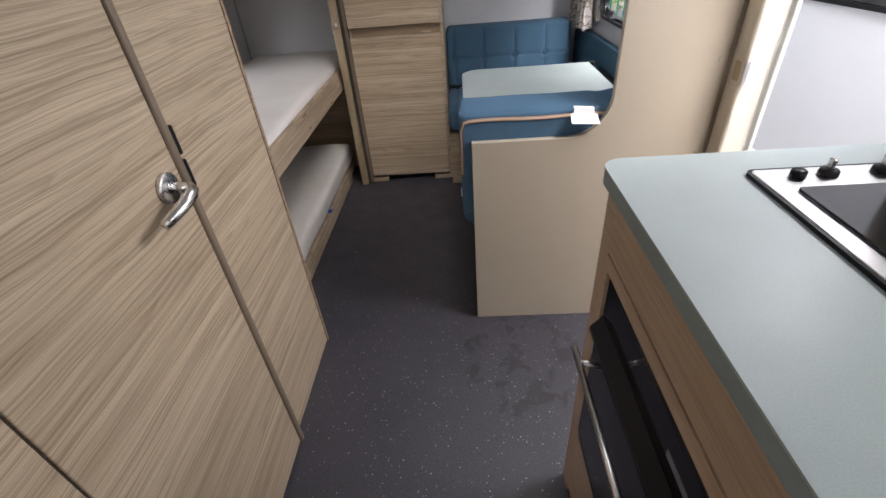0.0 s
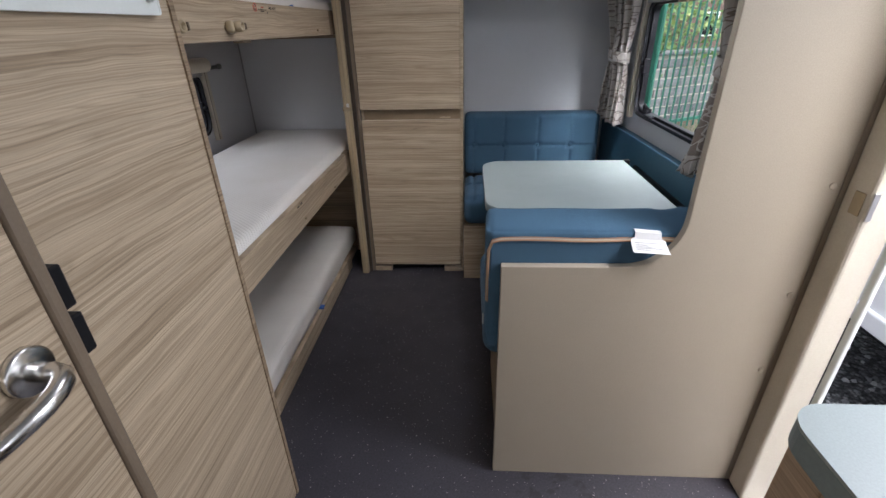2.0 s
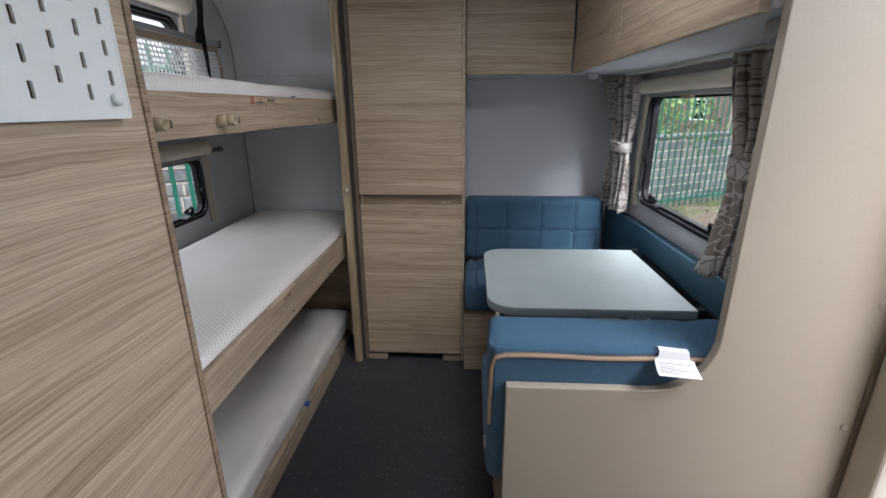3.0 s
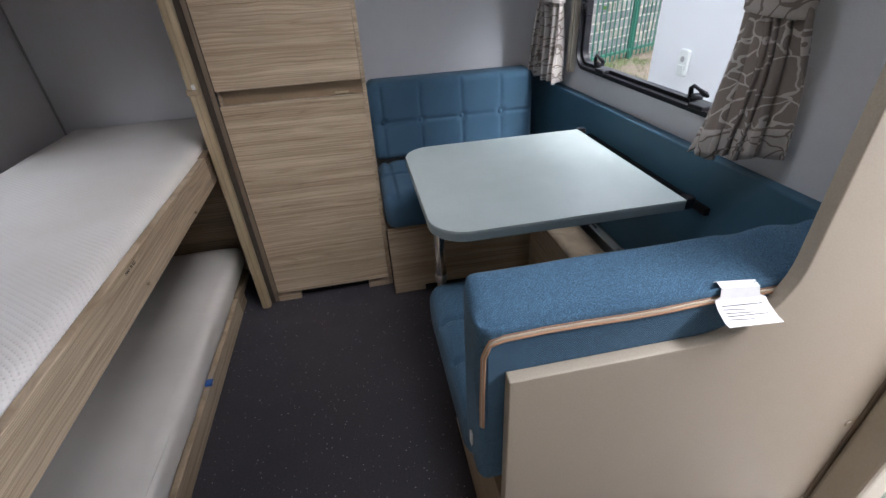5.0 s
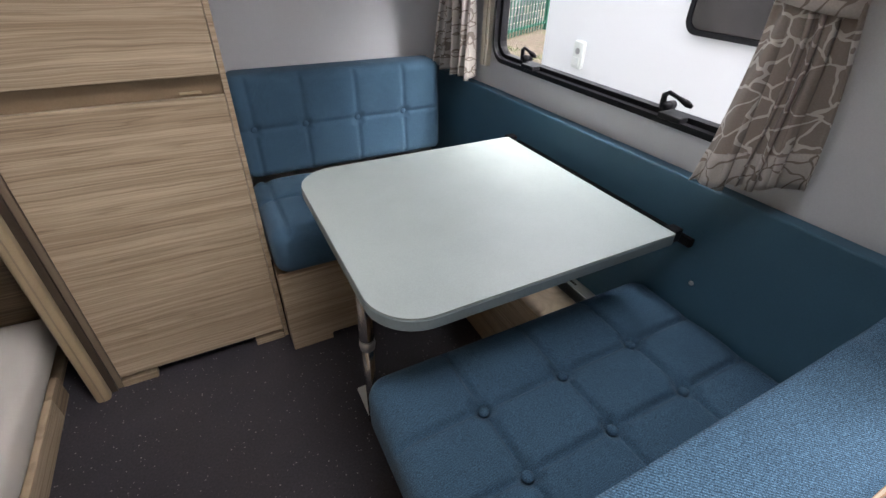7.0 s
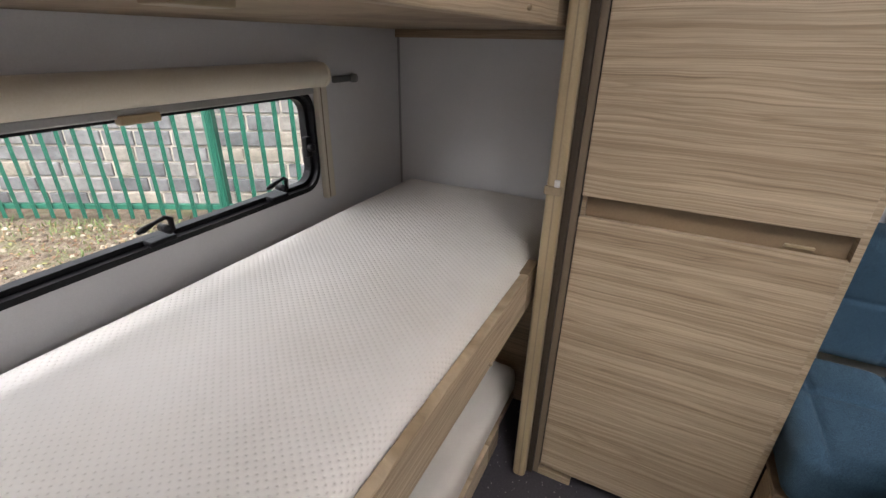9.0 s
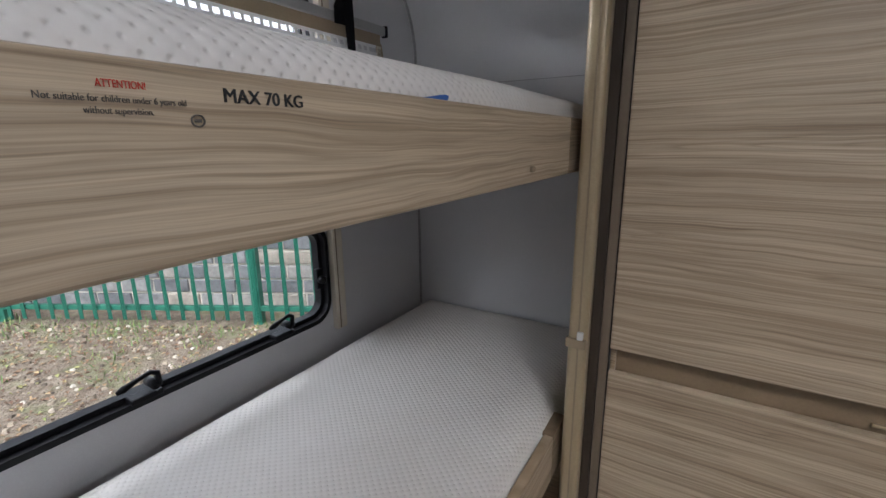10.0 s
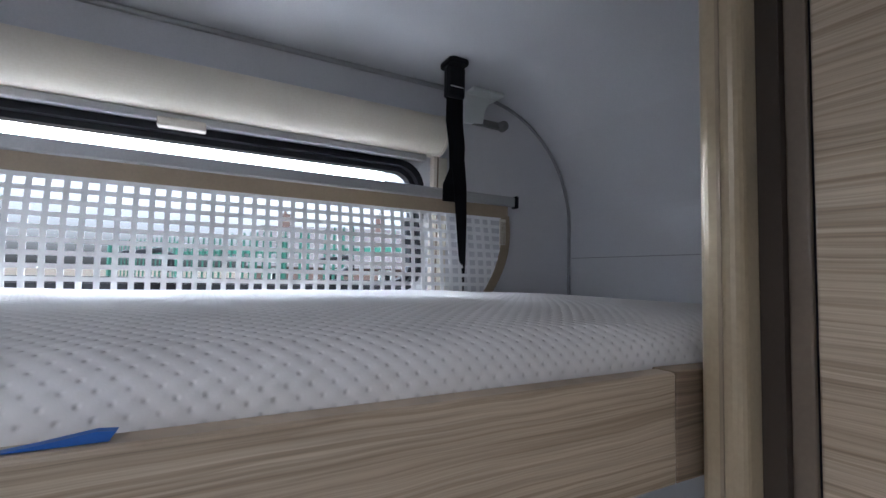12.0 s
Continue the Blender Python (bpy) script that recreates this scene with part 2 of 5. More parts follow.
OAK = oak("oak_laminate", (0.530, 0.426, 0.304), (0.472, 0.373, 0.261), (0.392, 0.302, 0.206), 0.42, 0.85)
OAK_PLAIN = oak("plain_oak_laminate", (0.520, 0.395, 0.280), (0.490, 0.368, 0.258), (0.445, 0.330, 0.230), 0.42, 0.35)
# darker oak for edges and bases; on bunk board ends it paints shade
OAK_DARK = oak("darker_oak_laminate", (0.36, 0.27, 0.18), (0.30, 0.22, 0.145), (0.22, 0.16, 0.10), 0.5)
SAND = plain("sand_laminate", (0.375, 0.324, 0.252), 0.5, var=0.03, vscale=2.5, bump=0.08, bscale=400, fine=0.05)
WALL = plain("grey_wall_vinyl", (0.585, 0.585, 0.60), 0.75, var=0.03, vscale=3, bump=0.12, bscale=350)
WHITE = plain("white_ceiling_sheet", (0.60, 0.602, 0.618), 0.75, var=0.025, vscale=3, bump=0.08, bscale=300)
MINT = plain("pale_green_laminate", (0.37, 0.425, 0.415), 0.40, var=0.05, vscale=6, bump=0.04, bscale=500, fine=0.05)
MINT_EDGE = plain("grey_green_edge", (0.24, 0.30, 0.31), 0.45, var=0.05, vscale=9)
BLUE = fabric("blue_upholstery", (0.046, 0.098, 0.152))
TEAL = plain("blue_painted_panel", (0.052, 0.130, 0.190), 0.55, var=0.06, vscale=4, bump=0.1, bscale=300)
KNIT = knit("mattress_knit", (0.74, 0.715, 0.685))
SMOOTH_CLOTH = plain("mattress_side_cloth", (0.62, 0.585, 0.54), 0.9, var=0.05, bump=0.3, bscale=500)
FLOOR = vinyl_floor("speckled_vinyl")
CURTAIN = curtain_cloth("curtain_cloth", (0.70, 0.65, 0.60), (0.30, 0.25, 0.21))
CURTAIN_BACK = curtain_cloth("curtain_cloth_back", (0.42, 0.36, 0.315), (0.80, 0.77, 0.72))
BLACK = plain("black_plastic", (0.012, 0.012, 0.014), 0.38, var=0.2)
BLACK_GLOSS = plain("black_glass", (0.006, 0.006, 0.007), 0.08, var=0.1, bump=0)
TINTED = plain("tinted_acrylic", (0.035, 0.031, 0.030), 0.10, var=0.35, vscale=3, bump=0)
BLACK_CLOTH = plain("black_webbing", (0.007, 0.007, 0.008), 0.95, var=0.2, bump=0.4, bscale=600)
STEEL = plain("brushed_steel", (0.62, 0.61, 0.60), 0.3, 1.0, var=0.05, bump=0.06, bscale=400)
CHROME = plain("satin_nickel", (0.66, 0.65, 0.63), 0.24, 1.0, var=0.04, bump=0.02)
ALU = plain("grey_aluminium", (0.42, 0.42, 0.42), 0.45, 0.6, var=0.05)
BRACKET = plain("grey_steel_bracket", (0.20, 0.20, 0.195), 0.4, 0.7, var=0.08)
CREAM = plain("cream_plastic", (0.60, 0.55, 0.455), 0.45, var=0.03)
CREAM_BLIND = plain("cream_blind_housing", (0.68, 0.62, 0.51), 0.4, var=0.03)
TAN = plain("tan_profile", (0.30, 0.235, 0.155), 0.4, var=0.06)
PROFILE = plain("gold_beige_profile", (0.41, 0.325, 0.205), 0.32, 0.15, var=0.05)
TAUPE_DARK = plain("dark_gap_brown", (0.045, 0.032, 0.022), 0.5, var=0.1)
TAUPE = plain("taupe_trim", (0.18, 0.137, 0.095), 0.5, var=0.08)
# brown oak, darkened so the colour carries the recess's shade
RECESS_SHADE = plain("shaded_oak_recess", (0.25, 0.18, 0.11), 0.5, var=0.06)
for m in (BLACK, BLACK_CLOTH):
    m.node_tree.nodes["Principled BSDF"].inputs["Specular IOR Level"].default_value = 0.15
SEAM = plain("grey_seam_strip", (0.30, 0.30, 0.31), 0.6, var=0.05)
OFFWHITE = plain("white_powder_coat", (0.72, 0.75, 0.72), 0.45, var=0.02)
PAPER = plain("white_paper", (0.64, 0.64, 0.63), 0.8, var=0.02)
NET = plain("white_net", (0.80, 0.80, 0.80), 0.8, var=0.03)
ORANGE = plain("tan_piping_cord", (0.40, 0.235, 0.14), 0.75, var=0.05, bump=0.3, bscale=700)
PALE_CORD = plain("pale_piping_cord", (0.48, 0.39, 0.29), 0.75, var=0.05, bump=0.3, bscale=700)
BLUE_TAG = plain("blue_tag", (0.018, 0.10, 0.36), 0.5, var=0.05)
GLASS = glass("window_glass")
INK = plain("black_ink", (0.02, 0.02, 0.02), 0.6, var=0.05)
GREY_INK = plain("grey_ink", (0.08, 0.07, 0.06), 0.6, var=0.05)
RED = plain("red_ink", (0.50, 0.035, 0.02), 0.6, var=0.05)
CARAVAN_WHITE = plain("white_caravan_paint", (0.82, 0.83, 0.84), 0.35, var=0.02, vscale=1.5)
FENCE_GREEN = plain("green_fence_paint", (0.011, 0.092, 0.062), 0.5, var=0.15, vscale=3)


# ---- building blocks ----
def thing(name, at, label, category, group="", kind=""):
    e = new(name)
    e.location = at
    e.empty_display_size = 0.05
    return tagged(e, label, category, group, kind)


def part(name, bm, material, parent=None, label="", smooth=False):
    me = bpy.data.meshes.new(name)
    bmesh.ops.recalc_face_normals(bm, faces=bm.faces)
    bm.to_mesh(me)
    bm.free()
    me.materials.append(material)
    if smooth:
        me.polygons.foreach_set("use_smooth", [True] * len(me.polygons))
    ob = new(name, me)
    if parent is not None:
        ob.parent = parent
        if parent.type == "EMPTY":
            ob.matrix_parent_inverse = Matrix.Translation(parent.location).inverted()
    return tagged(ob, label)


def structure(name, bm, material, label, category, smooth=False):
    return tagged(part(name, bm, material, None, "", smooth), label, category, "", "structure")


def box(x0, x1, y0, y1, z0, z1, r=0.0, seg=2, bm=None):
    own = bmesh.new()
    bmesh.ops.create_cube(own, size=1.0)
    for v in own.verts:
        v.co = Vector(((x0 + x1) / 2 + v.co.x * (x1 - x0), (y0 + y1) / 2 + v.co.y * (y1 - y0), (z0 + z1) / 2 + v.co.z * (z1 - z0)))
    if r:
        bmesh.ops.bevel(own, geom=own.edges[:], offset=r, segments=seg, profile=0.5, affect="EDGES")
    return join(bm, own)


def join(bm, own):
    if bm is None:
        return own
    me = bpy.data.meshes.new("tmp")
    own.to_mesh(me)
    own.free()
    bm.from_mesh(me)
    bpy.data.meshes.remove(me)
    return bm


def prism(points, axis, a, b, r=0.0, bm=None):
    """A flat outline pushed along an axis from a to b. Outline: (y, z) for x, (x, z) for y, (x, y) for z."""
    own = bmesh.new()

    def at(p, q, s):
        return {"x": (s, p, q), "y": (p, s, q), "z": (p, q, s)}[axis]
    lo = [own.verts.new(at(p, q, a)) for p, q in points]
    hi = [own.verts.new(at(p, q, b)) for p, q in points]
    own.faces.new(lo)
    own.faces.new(hi[::-1])
    n = len(points)
    for i in range(n):
        own.faces.new((lo[i], lo[(i + 1) % n], hi[(i + 1) % n], hi[i]))
    bmesh.ops.recalc_face_normals(own, faces=own.faces)
    if r:
        rim = [e for e in own.edges if abs(e.calc_face_angle(0)) > 0.9]
        bmesh.ops.bevel(own, geom=rim, offset=r, segments=2, profile=0.5, affect="EDGES")
    return join(bm, own)


def arc(cx, cy, r, a0, a1, n=8):
    return [(cx + r * math.cos(radians(a0 + (a1 - a0) * i / n)), cy + r * math.sin(radians(a0 + (a1 - a0) * i / n))) for i in range(n + 1)]


def round_rect(x0, x1, y0, y1, r, n=6):
    return arc(x1 - r, y0 + r, r, -90, 0, n) + arc(x1 - r, y1 - r, r, 0, 90, n) + arc(x0 + r, y1 - r, r, 90, 180, n) + arc(x0 + r, y0 + r, r, 180, 270, n)


def tube(points, r, n=10, bm=None):
    """A round bar through points; r may be a list of radii."""
    own = bmesh.new()
    pts = [Vector(p) for p in points]
    rs = r if isinstance(r, (list, tuple)) else [r] * len(pts)
    rings = []
    side = None
    for i, p in enumerate(pts):
        d = (pts[min(i + 1, len(pts) - 1)] - pts[max(i - 1, 0)]).normalized()
        if side is None:
            side = d.orthogonal().normalized()
        side = (side - d * side.dot(d)).normalized()
        up = d.cross(side)
        rings.append([own.verts.new(p + rs[i] * (math.cos(2 * math.pi * k / n) * side + math.sin(2 * math.pi * k / n) * up)) for k in range(n)])
    for a, b in zip(rings, rings[1:]):
        for k in range(n):
            own.faces.new((a[k], a[(k + 1) % n], b[(k + 1) % n], b[k]))
    own.faces.new(rings[0][::-1])
    own.faces.new(rings[-1])
    return join(bm, own)


def frame_ring(axis, at0, at1, outer, inner, bm=None):
    """A frame between two outlines of equal count, pushed along an axis."""
    own = bmesh.new()

    def at(p, q, s):
        return {"x": (s, p, q), "y": (p, s, q), "z": (p, q, s)}[axis]
    rings = [[own.verts.new(at(p, q, s)) for p, q in o] for o, s in ((outer, at0), (outer, at1), (inner, at1), (inner, at0))]
    n = len(outer)
    for k in range(4):
        a, b = rings[k], rings[(k + 1) % 4]
        for i in range(n):
            own.faces.new((a[i], a[(i + 1) % n], b[(i + 1) % n], b[i]))
    bmesh.ops.recalc_face_normals(own, faces=own.faces)
    return join(bm, own)


def pillow(x0, x1, y0, y1, z0, z1, r, n=(24, 16, 6), shape=None):
    """A soft rounded block; shape(co, normal) moves each point of its skin."""
    own = bmesh.new()
    c = Vector(((x0 + x1) / 2, (y0 + y1) / 2, (z0 + z1) / 2))
    h = Vector(((x1 - x0) / 2, (y1 - y0) / 2, (z1 - z0) / 2))
    made = {}

    def vert(u, v, w):
        key = (u, v, w)
        if key not in made:
            p = Vector([(-1 + 2 * i / m) for i, m in zip(key, n)])
            q = Vector([p[i] * h[i] for i in range(3)])
            core = Vector([max(-(h[i] - r), min(h[i] - r, q[i])) for i in range(3)])
            d = q - core
            nor = d.normalized() if d.length > 1e-9 else Vector((0, 0, 1))
            if d.length > 1e-9:
                q = core + nor * r
            q = c + q
            made[key] = own.verts.new(shape(q, nor) if shape else q)
        return made[key]
    for a, b, k in ((0, 1, 2), (1, 2, 0), (0, 2, 1)):
        for s in (0, n[k]):
            for i in range(n[a]):
                for j in range(n[b]):
                    quad = []
                    for di, dj in ((0, 0), (1, 0), (1, 1), (0, 1)):
                        key = [0, 0, 0]
                        key[a], key[b], key[k] = i + di, j + dj, s
                        quad.append(vert(*key))
                    own.faces.new(quad)
    return own


def lettering(name, text, size, m, material, parent, label="", wide=0.0):
    cu = bpy.data.curves.new(name, "FONT")
    cu.body, cu.size, cu.extrude, cu.align_x, cu.offset = text, size, 0.0002, "LEFT", 0.0
    tmp = bpy.data.objects.new("tmp", cu)
    scene.collection.objects.link(tmp)
    me = bpy.data.meshes.new_from_object(tmp.evaluated_get(bpy.context.evaluated_depsgraph_get()))
    bpy.data.objects.remove(tmp)
    bpy.data.curves.remove(cu)
    if wide:
        me.transform(Matrix.Diagonal((wide / max(v.co.x for v in me.vertices), 1, 1, 1)))
    me.transform(m)
    me.materials.clear()
    me.materials.append(material)
    ob = new(name, me)
    ob.parent = parent
    if parent.type == "EMPTY":
        ob.matrix_parent_inverse = Matrix.Translation(parent.location).inverted()
    return tagged(ob, label)


# ---- shell of the caravan ----
LEFT, RIGHT, REAR, FRONT_Y, TOP = -1.362, 0.84, 3.265, -1.70, 1.935
structure("floor", box(LEFT - 0.03, RIGHT + 0.03, FRONT_Y - 0.03, REAR + 0.03, -0.05, 0.0), FLOOR, "dark grey speckled vinyl floor with damp shoe marks", "floor")


def wall_x(name, x0, x1, y0, y1, z0, z1, holes, material, label):
    """A wall across x with rectangular holes (y0, y1, z0, z1), not overlapping along y."""
    bm = bmesh.new()
    at = y0
    for a, b, c, d in sorted(holes):
        box(x0, x1, at, a, z0, z1, bm=bm)
        if c > z0:
            box(x0, x1, a, b, z0, c, bm=bm)
        box(x0, x1, a, b, d, z1, bm=bm)
        at = b
    box(x0, x1, at, y1, z0, z1, bm=bm)
    return structure(name, bm, material, label, "wall")


# left wall: low and high bunk windows share one stretch of y, so it is built in two tiers
wl = wall_x("wall_west", LEFT - 0.03, LEFT, FRONT_Y, REAR, 0.0, 1.25, [(1.50, 2.765, 0.822, 1.10)], WALL, "light grey vinyl side wall of the bunks")
tier = bmesh.new()
for a, b, c, d in ((FRONT_Y, 1.50, 1.25, TOP + 0.02), (1.50, 2.765, 1.25, 1.42), (1.50, 2.765, 1.715, TOP + 0.02), (2.765, REAR, 1.25, TOP + 0.02)):
    box(LEFT - 0.03, LEFT, a, b, c, d, bm=tier)
upper = part("upper_panel", tier, WALL, wl)
# the first hole is the assumed kitchen window, out of view
wall_x("wall_east", RIGHT, RIGHT + 0.03, FRONT_Y, REAR, 0.0, TOP + 0.02,
       [(-0.60, 0.30, 1.18, 1.58), (0.80, 1.40, 0.0, 1.80), (1.93, 2.845, 0.885, 1.375)], WALL, "light grey vinyl side wall with door opening")
# unseen closing wall; its opening is assumed, for the front fill lamp
front = bmesh.new()
for a, b, c, d in ((LEFT - 0.03, -1.0, 0, TOP + 0.02), (0.5, RIGHT + 0.03, 0, TOP + 0.02), (-1.0, 0.5, 0, 0.95), (-1.0, 0.5, 1.55, TOP + 0.02)):
    box(a, b, FRONT_Y - 0.03, FRONT_Y, c, d, bm=front)
structure("wall_south", front, WALL, "light grey front wall, unseen, with a wide opening assumed for fill light", "wall")

# rear wall and roof are one sheet that bends over with a wide sweep
inner = [(REAR, 0.0), (REAR, 1.605)] + [(REAR - 0.33 + 0.33 * math.cos(a), 1.605 + 0.33 * math.sin(a)) for a in [math.pi / 2 * i / 36 for i in range(1, 37)]]
wall_pts = inner[:20]
roof_pts = inner[19:]


def sheet(pts, grow=0.03):
    out = []
    for i, (y, z) in enumerate(pts):
        p0, p1 = Vector(pts[max(0, i - 1)]), Vector(pts[min(len(pts) - 1, i + 1)])
        d = (p1 - p0).normalized()
        out.append((y + d.y * grow, z - d.x * grow))
    return pts + out[::-1]


structure("wall_north", prism(sheet(wall_pts), "x", LEFT - 0.03, RIGHT + 0.03), WALL, "light grey rear wall curving into the roof", "wall")
ceiling = prism(sheet(roof_pts), "x", LEFT - 0.03, RIGHT + 0.03)
# the gap in the sheet is made up for the overhead fill lamp, unseen
for a, b, c, d in ((LEFT - 0.03, RIGHT + 0.03, 1.93, REAR - 0.33), (LEFT - 0.03, -0.09, 1.47, 1.93), (0.37, RIGHT + 0.03, 1.47, 1.93), (LEFT - 0.03, RIGHT + 0.03, FRONT_Y - 0.03, 1.47)):
    box(a, b, c, d, TOP, TOP + 0.03, bm=ceiling)
structure("ceiling", ceiling, WHITE, "pale grey caravan ceiling sheet", "ceiling")
structure("wall_seam_trim", tube([(LEFT + 0.003, REAR - 0.006, z) for z in (0.7, 1.6)] + [(LEFT + 0.003, y - 0.006, z - 0.004) for y, z in inner[2:]], 0.0045, 8), SEAM, "grey cover strip round the wall seam", "trim")
structure("ceiling_trim", box(LEFT, LEFT + 0.012, 0.0, REAR - 0.33, TOP - 0.012, TOP - 0.001, 0.004), ALU, "grey cover strip where wall meets ceiling", "trim")
structure("rear_seam_trim", box(LEFT + 0.01, -0.58, REAR - 0.002, REAR + 0.001, 1.509, 1.511), SEAM, "thin joint line across the rear wall", "trim")

# washroom block
structure("wall_washroom", box(-0.565, -0.535, -0.6, 1.345, 0.0, TOP, 0.002), OAK, "light oak laminate washroom wall", "wall")
structure("wall_washroom_end", box(LEFT, -0.566, 1.315, 1.345, 0.0, TOP), OAK, "light oak laminate partition at the bunk ends", "wall")
structure("wall_washroom_front", box(LEFT, -0.566, -0.6, -0.57, 0.0, TOP), OAK, "light oak laminate washroom front partition", "wall")
structure("washroom_panel", box(-0.5345, -0.513, -0.57, 0.4005, 0.012, 1.86, 0.002), OAK, "light oak laminate panel flush with the washroom door", "panel")
structure("edge_trim", box(-0.5345, -0.531, 1.333, 1.346, 0.0, TOP), OAK_DARK, "thin brown edge band of the washroom wall", "trim")


def washroom_door():
    e = thing("door_1", (-0.52, 0.66, 0.0), "light oak laminate washroom door, closed, with satin lever handle", "door", kind="structure")
    leaf = part("door_leaf", box(-0.533, -0.512, 0.405, 0.889, 0.012, 1.86, 0.002), OAK, e)
    # dark strip stands for the shade in the narrow gap by the door
    part("gap_seal", box(-0.5345, -0.516, 0.4015, 0.4045, 0.012, 1.86), TAUPE_DARK, e, "dark strip in place of the shaded gap beside the door")
    part("edge_profile", box(-0.534, -0.505, 0.890, 0.909, 0.002, 1.88, 0.005), TAUPE, e, "brown rounded edge profile")
    hz, hy = 0.947, 0.836
    part("rose", tube([(-0.5125, hy, hz), (-0.503, hy, hz), (-0.501, hy, hz)], [0.030, 0.030, 0.027], 28), CHROME, leaf, "round satin nickel rose", True)
    pts = [(-0.503, hy, hz), (-0.478, hy, hz), (-0.465, hy - 0.003, hz), (-0.455, hy - 0.013, hz - 0.001), (-0.450, hy - 0.028, hz - 0.003), (-0.449, hy - 0.046, hz - 0.006),
           (-0.452, hy - 0.066, hz - 0.010), (-0.458, hy - 0.086, hz - 0.015), (-0.466, hy - 0.105, hz - 0.021)]
    part("lever", tube(pts, [0.0125, 0.012, 0.012, 0.012, 0.0118, 0.0115, 0.011, 0.0105, 0.010], 16), CHROME, leaf, "curved satin nickel lever", True)
    for z in (1.008, 0.937):
        k = part("lock_keep", box(-0.5335, -0.512, 0.9095, 0.930, z - 0.030, z + 0.030, 0.003), BLACK, e, "small black latch keep")
    return e


washroom_door()


def pegboard():
    e = thing("pegboard", (-0.53, 1.05, 1.32), "white steel pegboard with slots screwed to the washroom wall", "pegboard")
    y0, y1, z0, z1, xa, xb = 0.86, 1.285, 1.322, 1.80, -0.525, -0.521
    bm = bmesh.new()
    py, pz = 0.04, 0.04
    cols = int((y1 - y0) / py)
    rows = int((z1 - z0) / pz)
    ys = [y0 + (y1 - y0) * i / cols for i in range(cols + 1)]
    for i in range(cols):
        a, b = ys[i], ys[i + 1]
        mid, half = (a + b) / 2, 0.0036
        step = pz if i % 2 else 0.0
        box(xa, xb, a, mid - half, z0, z1, bm=bm)
        box(xa, xb, mid + half, b, z0, z1, bm=bm)
        cuts = [z0 + 0.022 + step / 2 + pz * j for j in range(rows)]
        last = z0
        for c in cuts:
            if c + 0.02 < z1 - 0.008:
                box(xa, xb, mid - half, mid + half, last, c, bm=bm)
                last = c + 0.02
        box(xa, xb, mid - half, mid + half, last, z1, bm=bm)
    part("panel", bm, OFFWHITE, e)
    part("rim", frame_ring("x", -0.534, -0.5205, round_rect(y0 - 0.004, y1 + 0.004, z0 - 0.004, z1 + 0.004, 0.006), round_rect(y0, y1, z0, z1, 0.004)), OFFWHITE, e)
    for y, z in ((1.262, 1.345), (1.262, 1.775), (0.885, 1.345)):
        part("screw_cap", tube([(-0.522, y, z), (-0.514, y, z), (-0.512, y, z)], [0.009, 0.009, 0.007], 16), OFFWHITE, e, "", True)
    return e


pegboard()


# ---- tall cabinet and bunk post ----
def tall_cabinet():
    e = thing("tall_cabinet", (-0.30, 2.99, 0.0), "floor-to-ceiling light oak laminate cabinet with two doors", "cabinet")
    body = bmesh.new()
    box(-0.556, -0.541, 2.762, REAR - 0.12, 0.045, 1.884, bm=body)
    box(-0.047, -0.034, 2.752, REAR - 0.12, 0.0, 1.884, bm=body)
    box(-0.541, -0.047, 2.80, REAR - 0.12, 0.045, 1.884, bm=body)
    part("body", body, OAK, e)
    part("side_edge", box(-0.570, -0.553, 2.744, 2.80, 0.002, 1.8475, 0.002), TAUPE, e, "brown side edge")
    # thin black strip paints the shaded gap between side edge and doors
    part("gap_seal", box(-0.5528, -0.5502, 2.748, 2.76, 0.045, 1.845), BLACK, e, "black strip in place of the shaded gap beside the doors")
    part("upper_door", box(-0.550, -0.049, 2.743, 2.761, 0.924, 1.845, 0.002), OAK, e)
    part("lower_door", box(-0.550, -0.049, 2.743, 2.761, 0.045, 0.873, 0.002), OAK, e)
    part("grip_recess", box(-0.541, -0.047, 2.775, 2.799, 0.86, 0.94), RECESS_SHADE, e, "brown finger recess, darkened with its own shade")
    part("catch", box(-0.150, -0.100, 2.768, 2.774, 0.876, 0.882, 0.001), PROFILE, e)
    part("cornice", box(-0.575, -0.034, 2.75, 2.80, 1.848, 1.884, 0.002), TAUPE, e, "brown strip under the ceiling")
    for x0, x1 in ((-0.555, -0.455), (-0.145, -0.049)):
        part("foot", box(x0, x1, 2.745, 2.775, 0.0, 0.028, 0.002), OAK, e)
    part("plinth", box(-0.540, -0.049, 2.79, 2.80, 0.0, 0.044), BLACK, e, "black recessed plinth")
    part("head_filler", box(-0.570, -0.034, 2.752, 2.80, 1.885, TOP - 0.001), WHITE, e)
    return e


tall_cabinet()


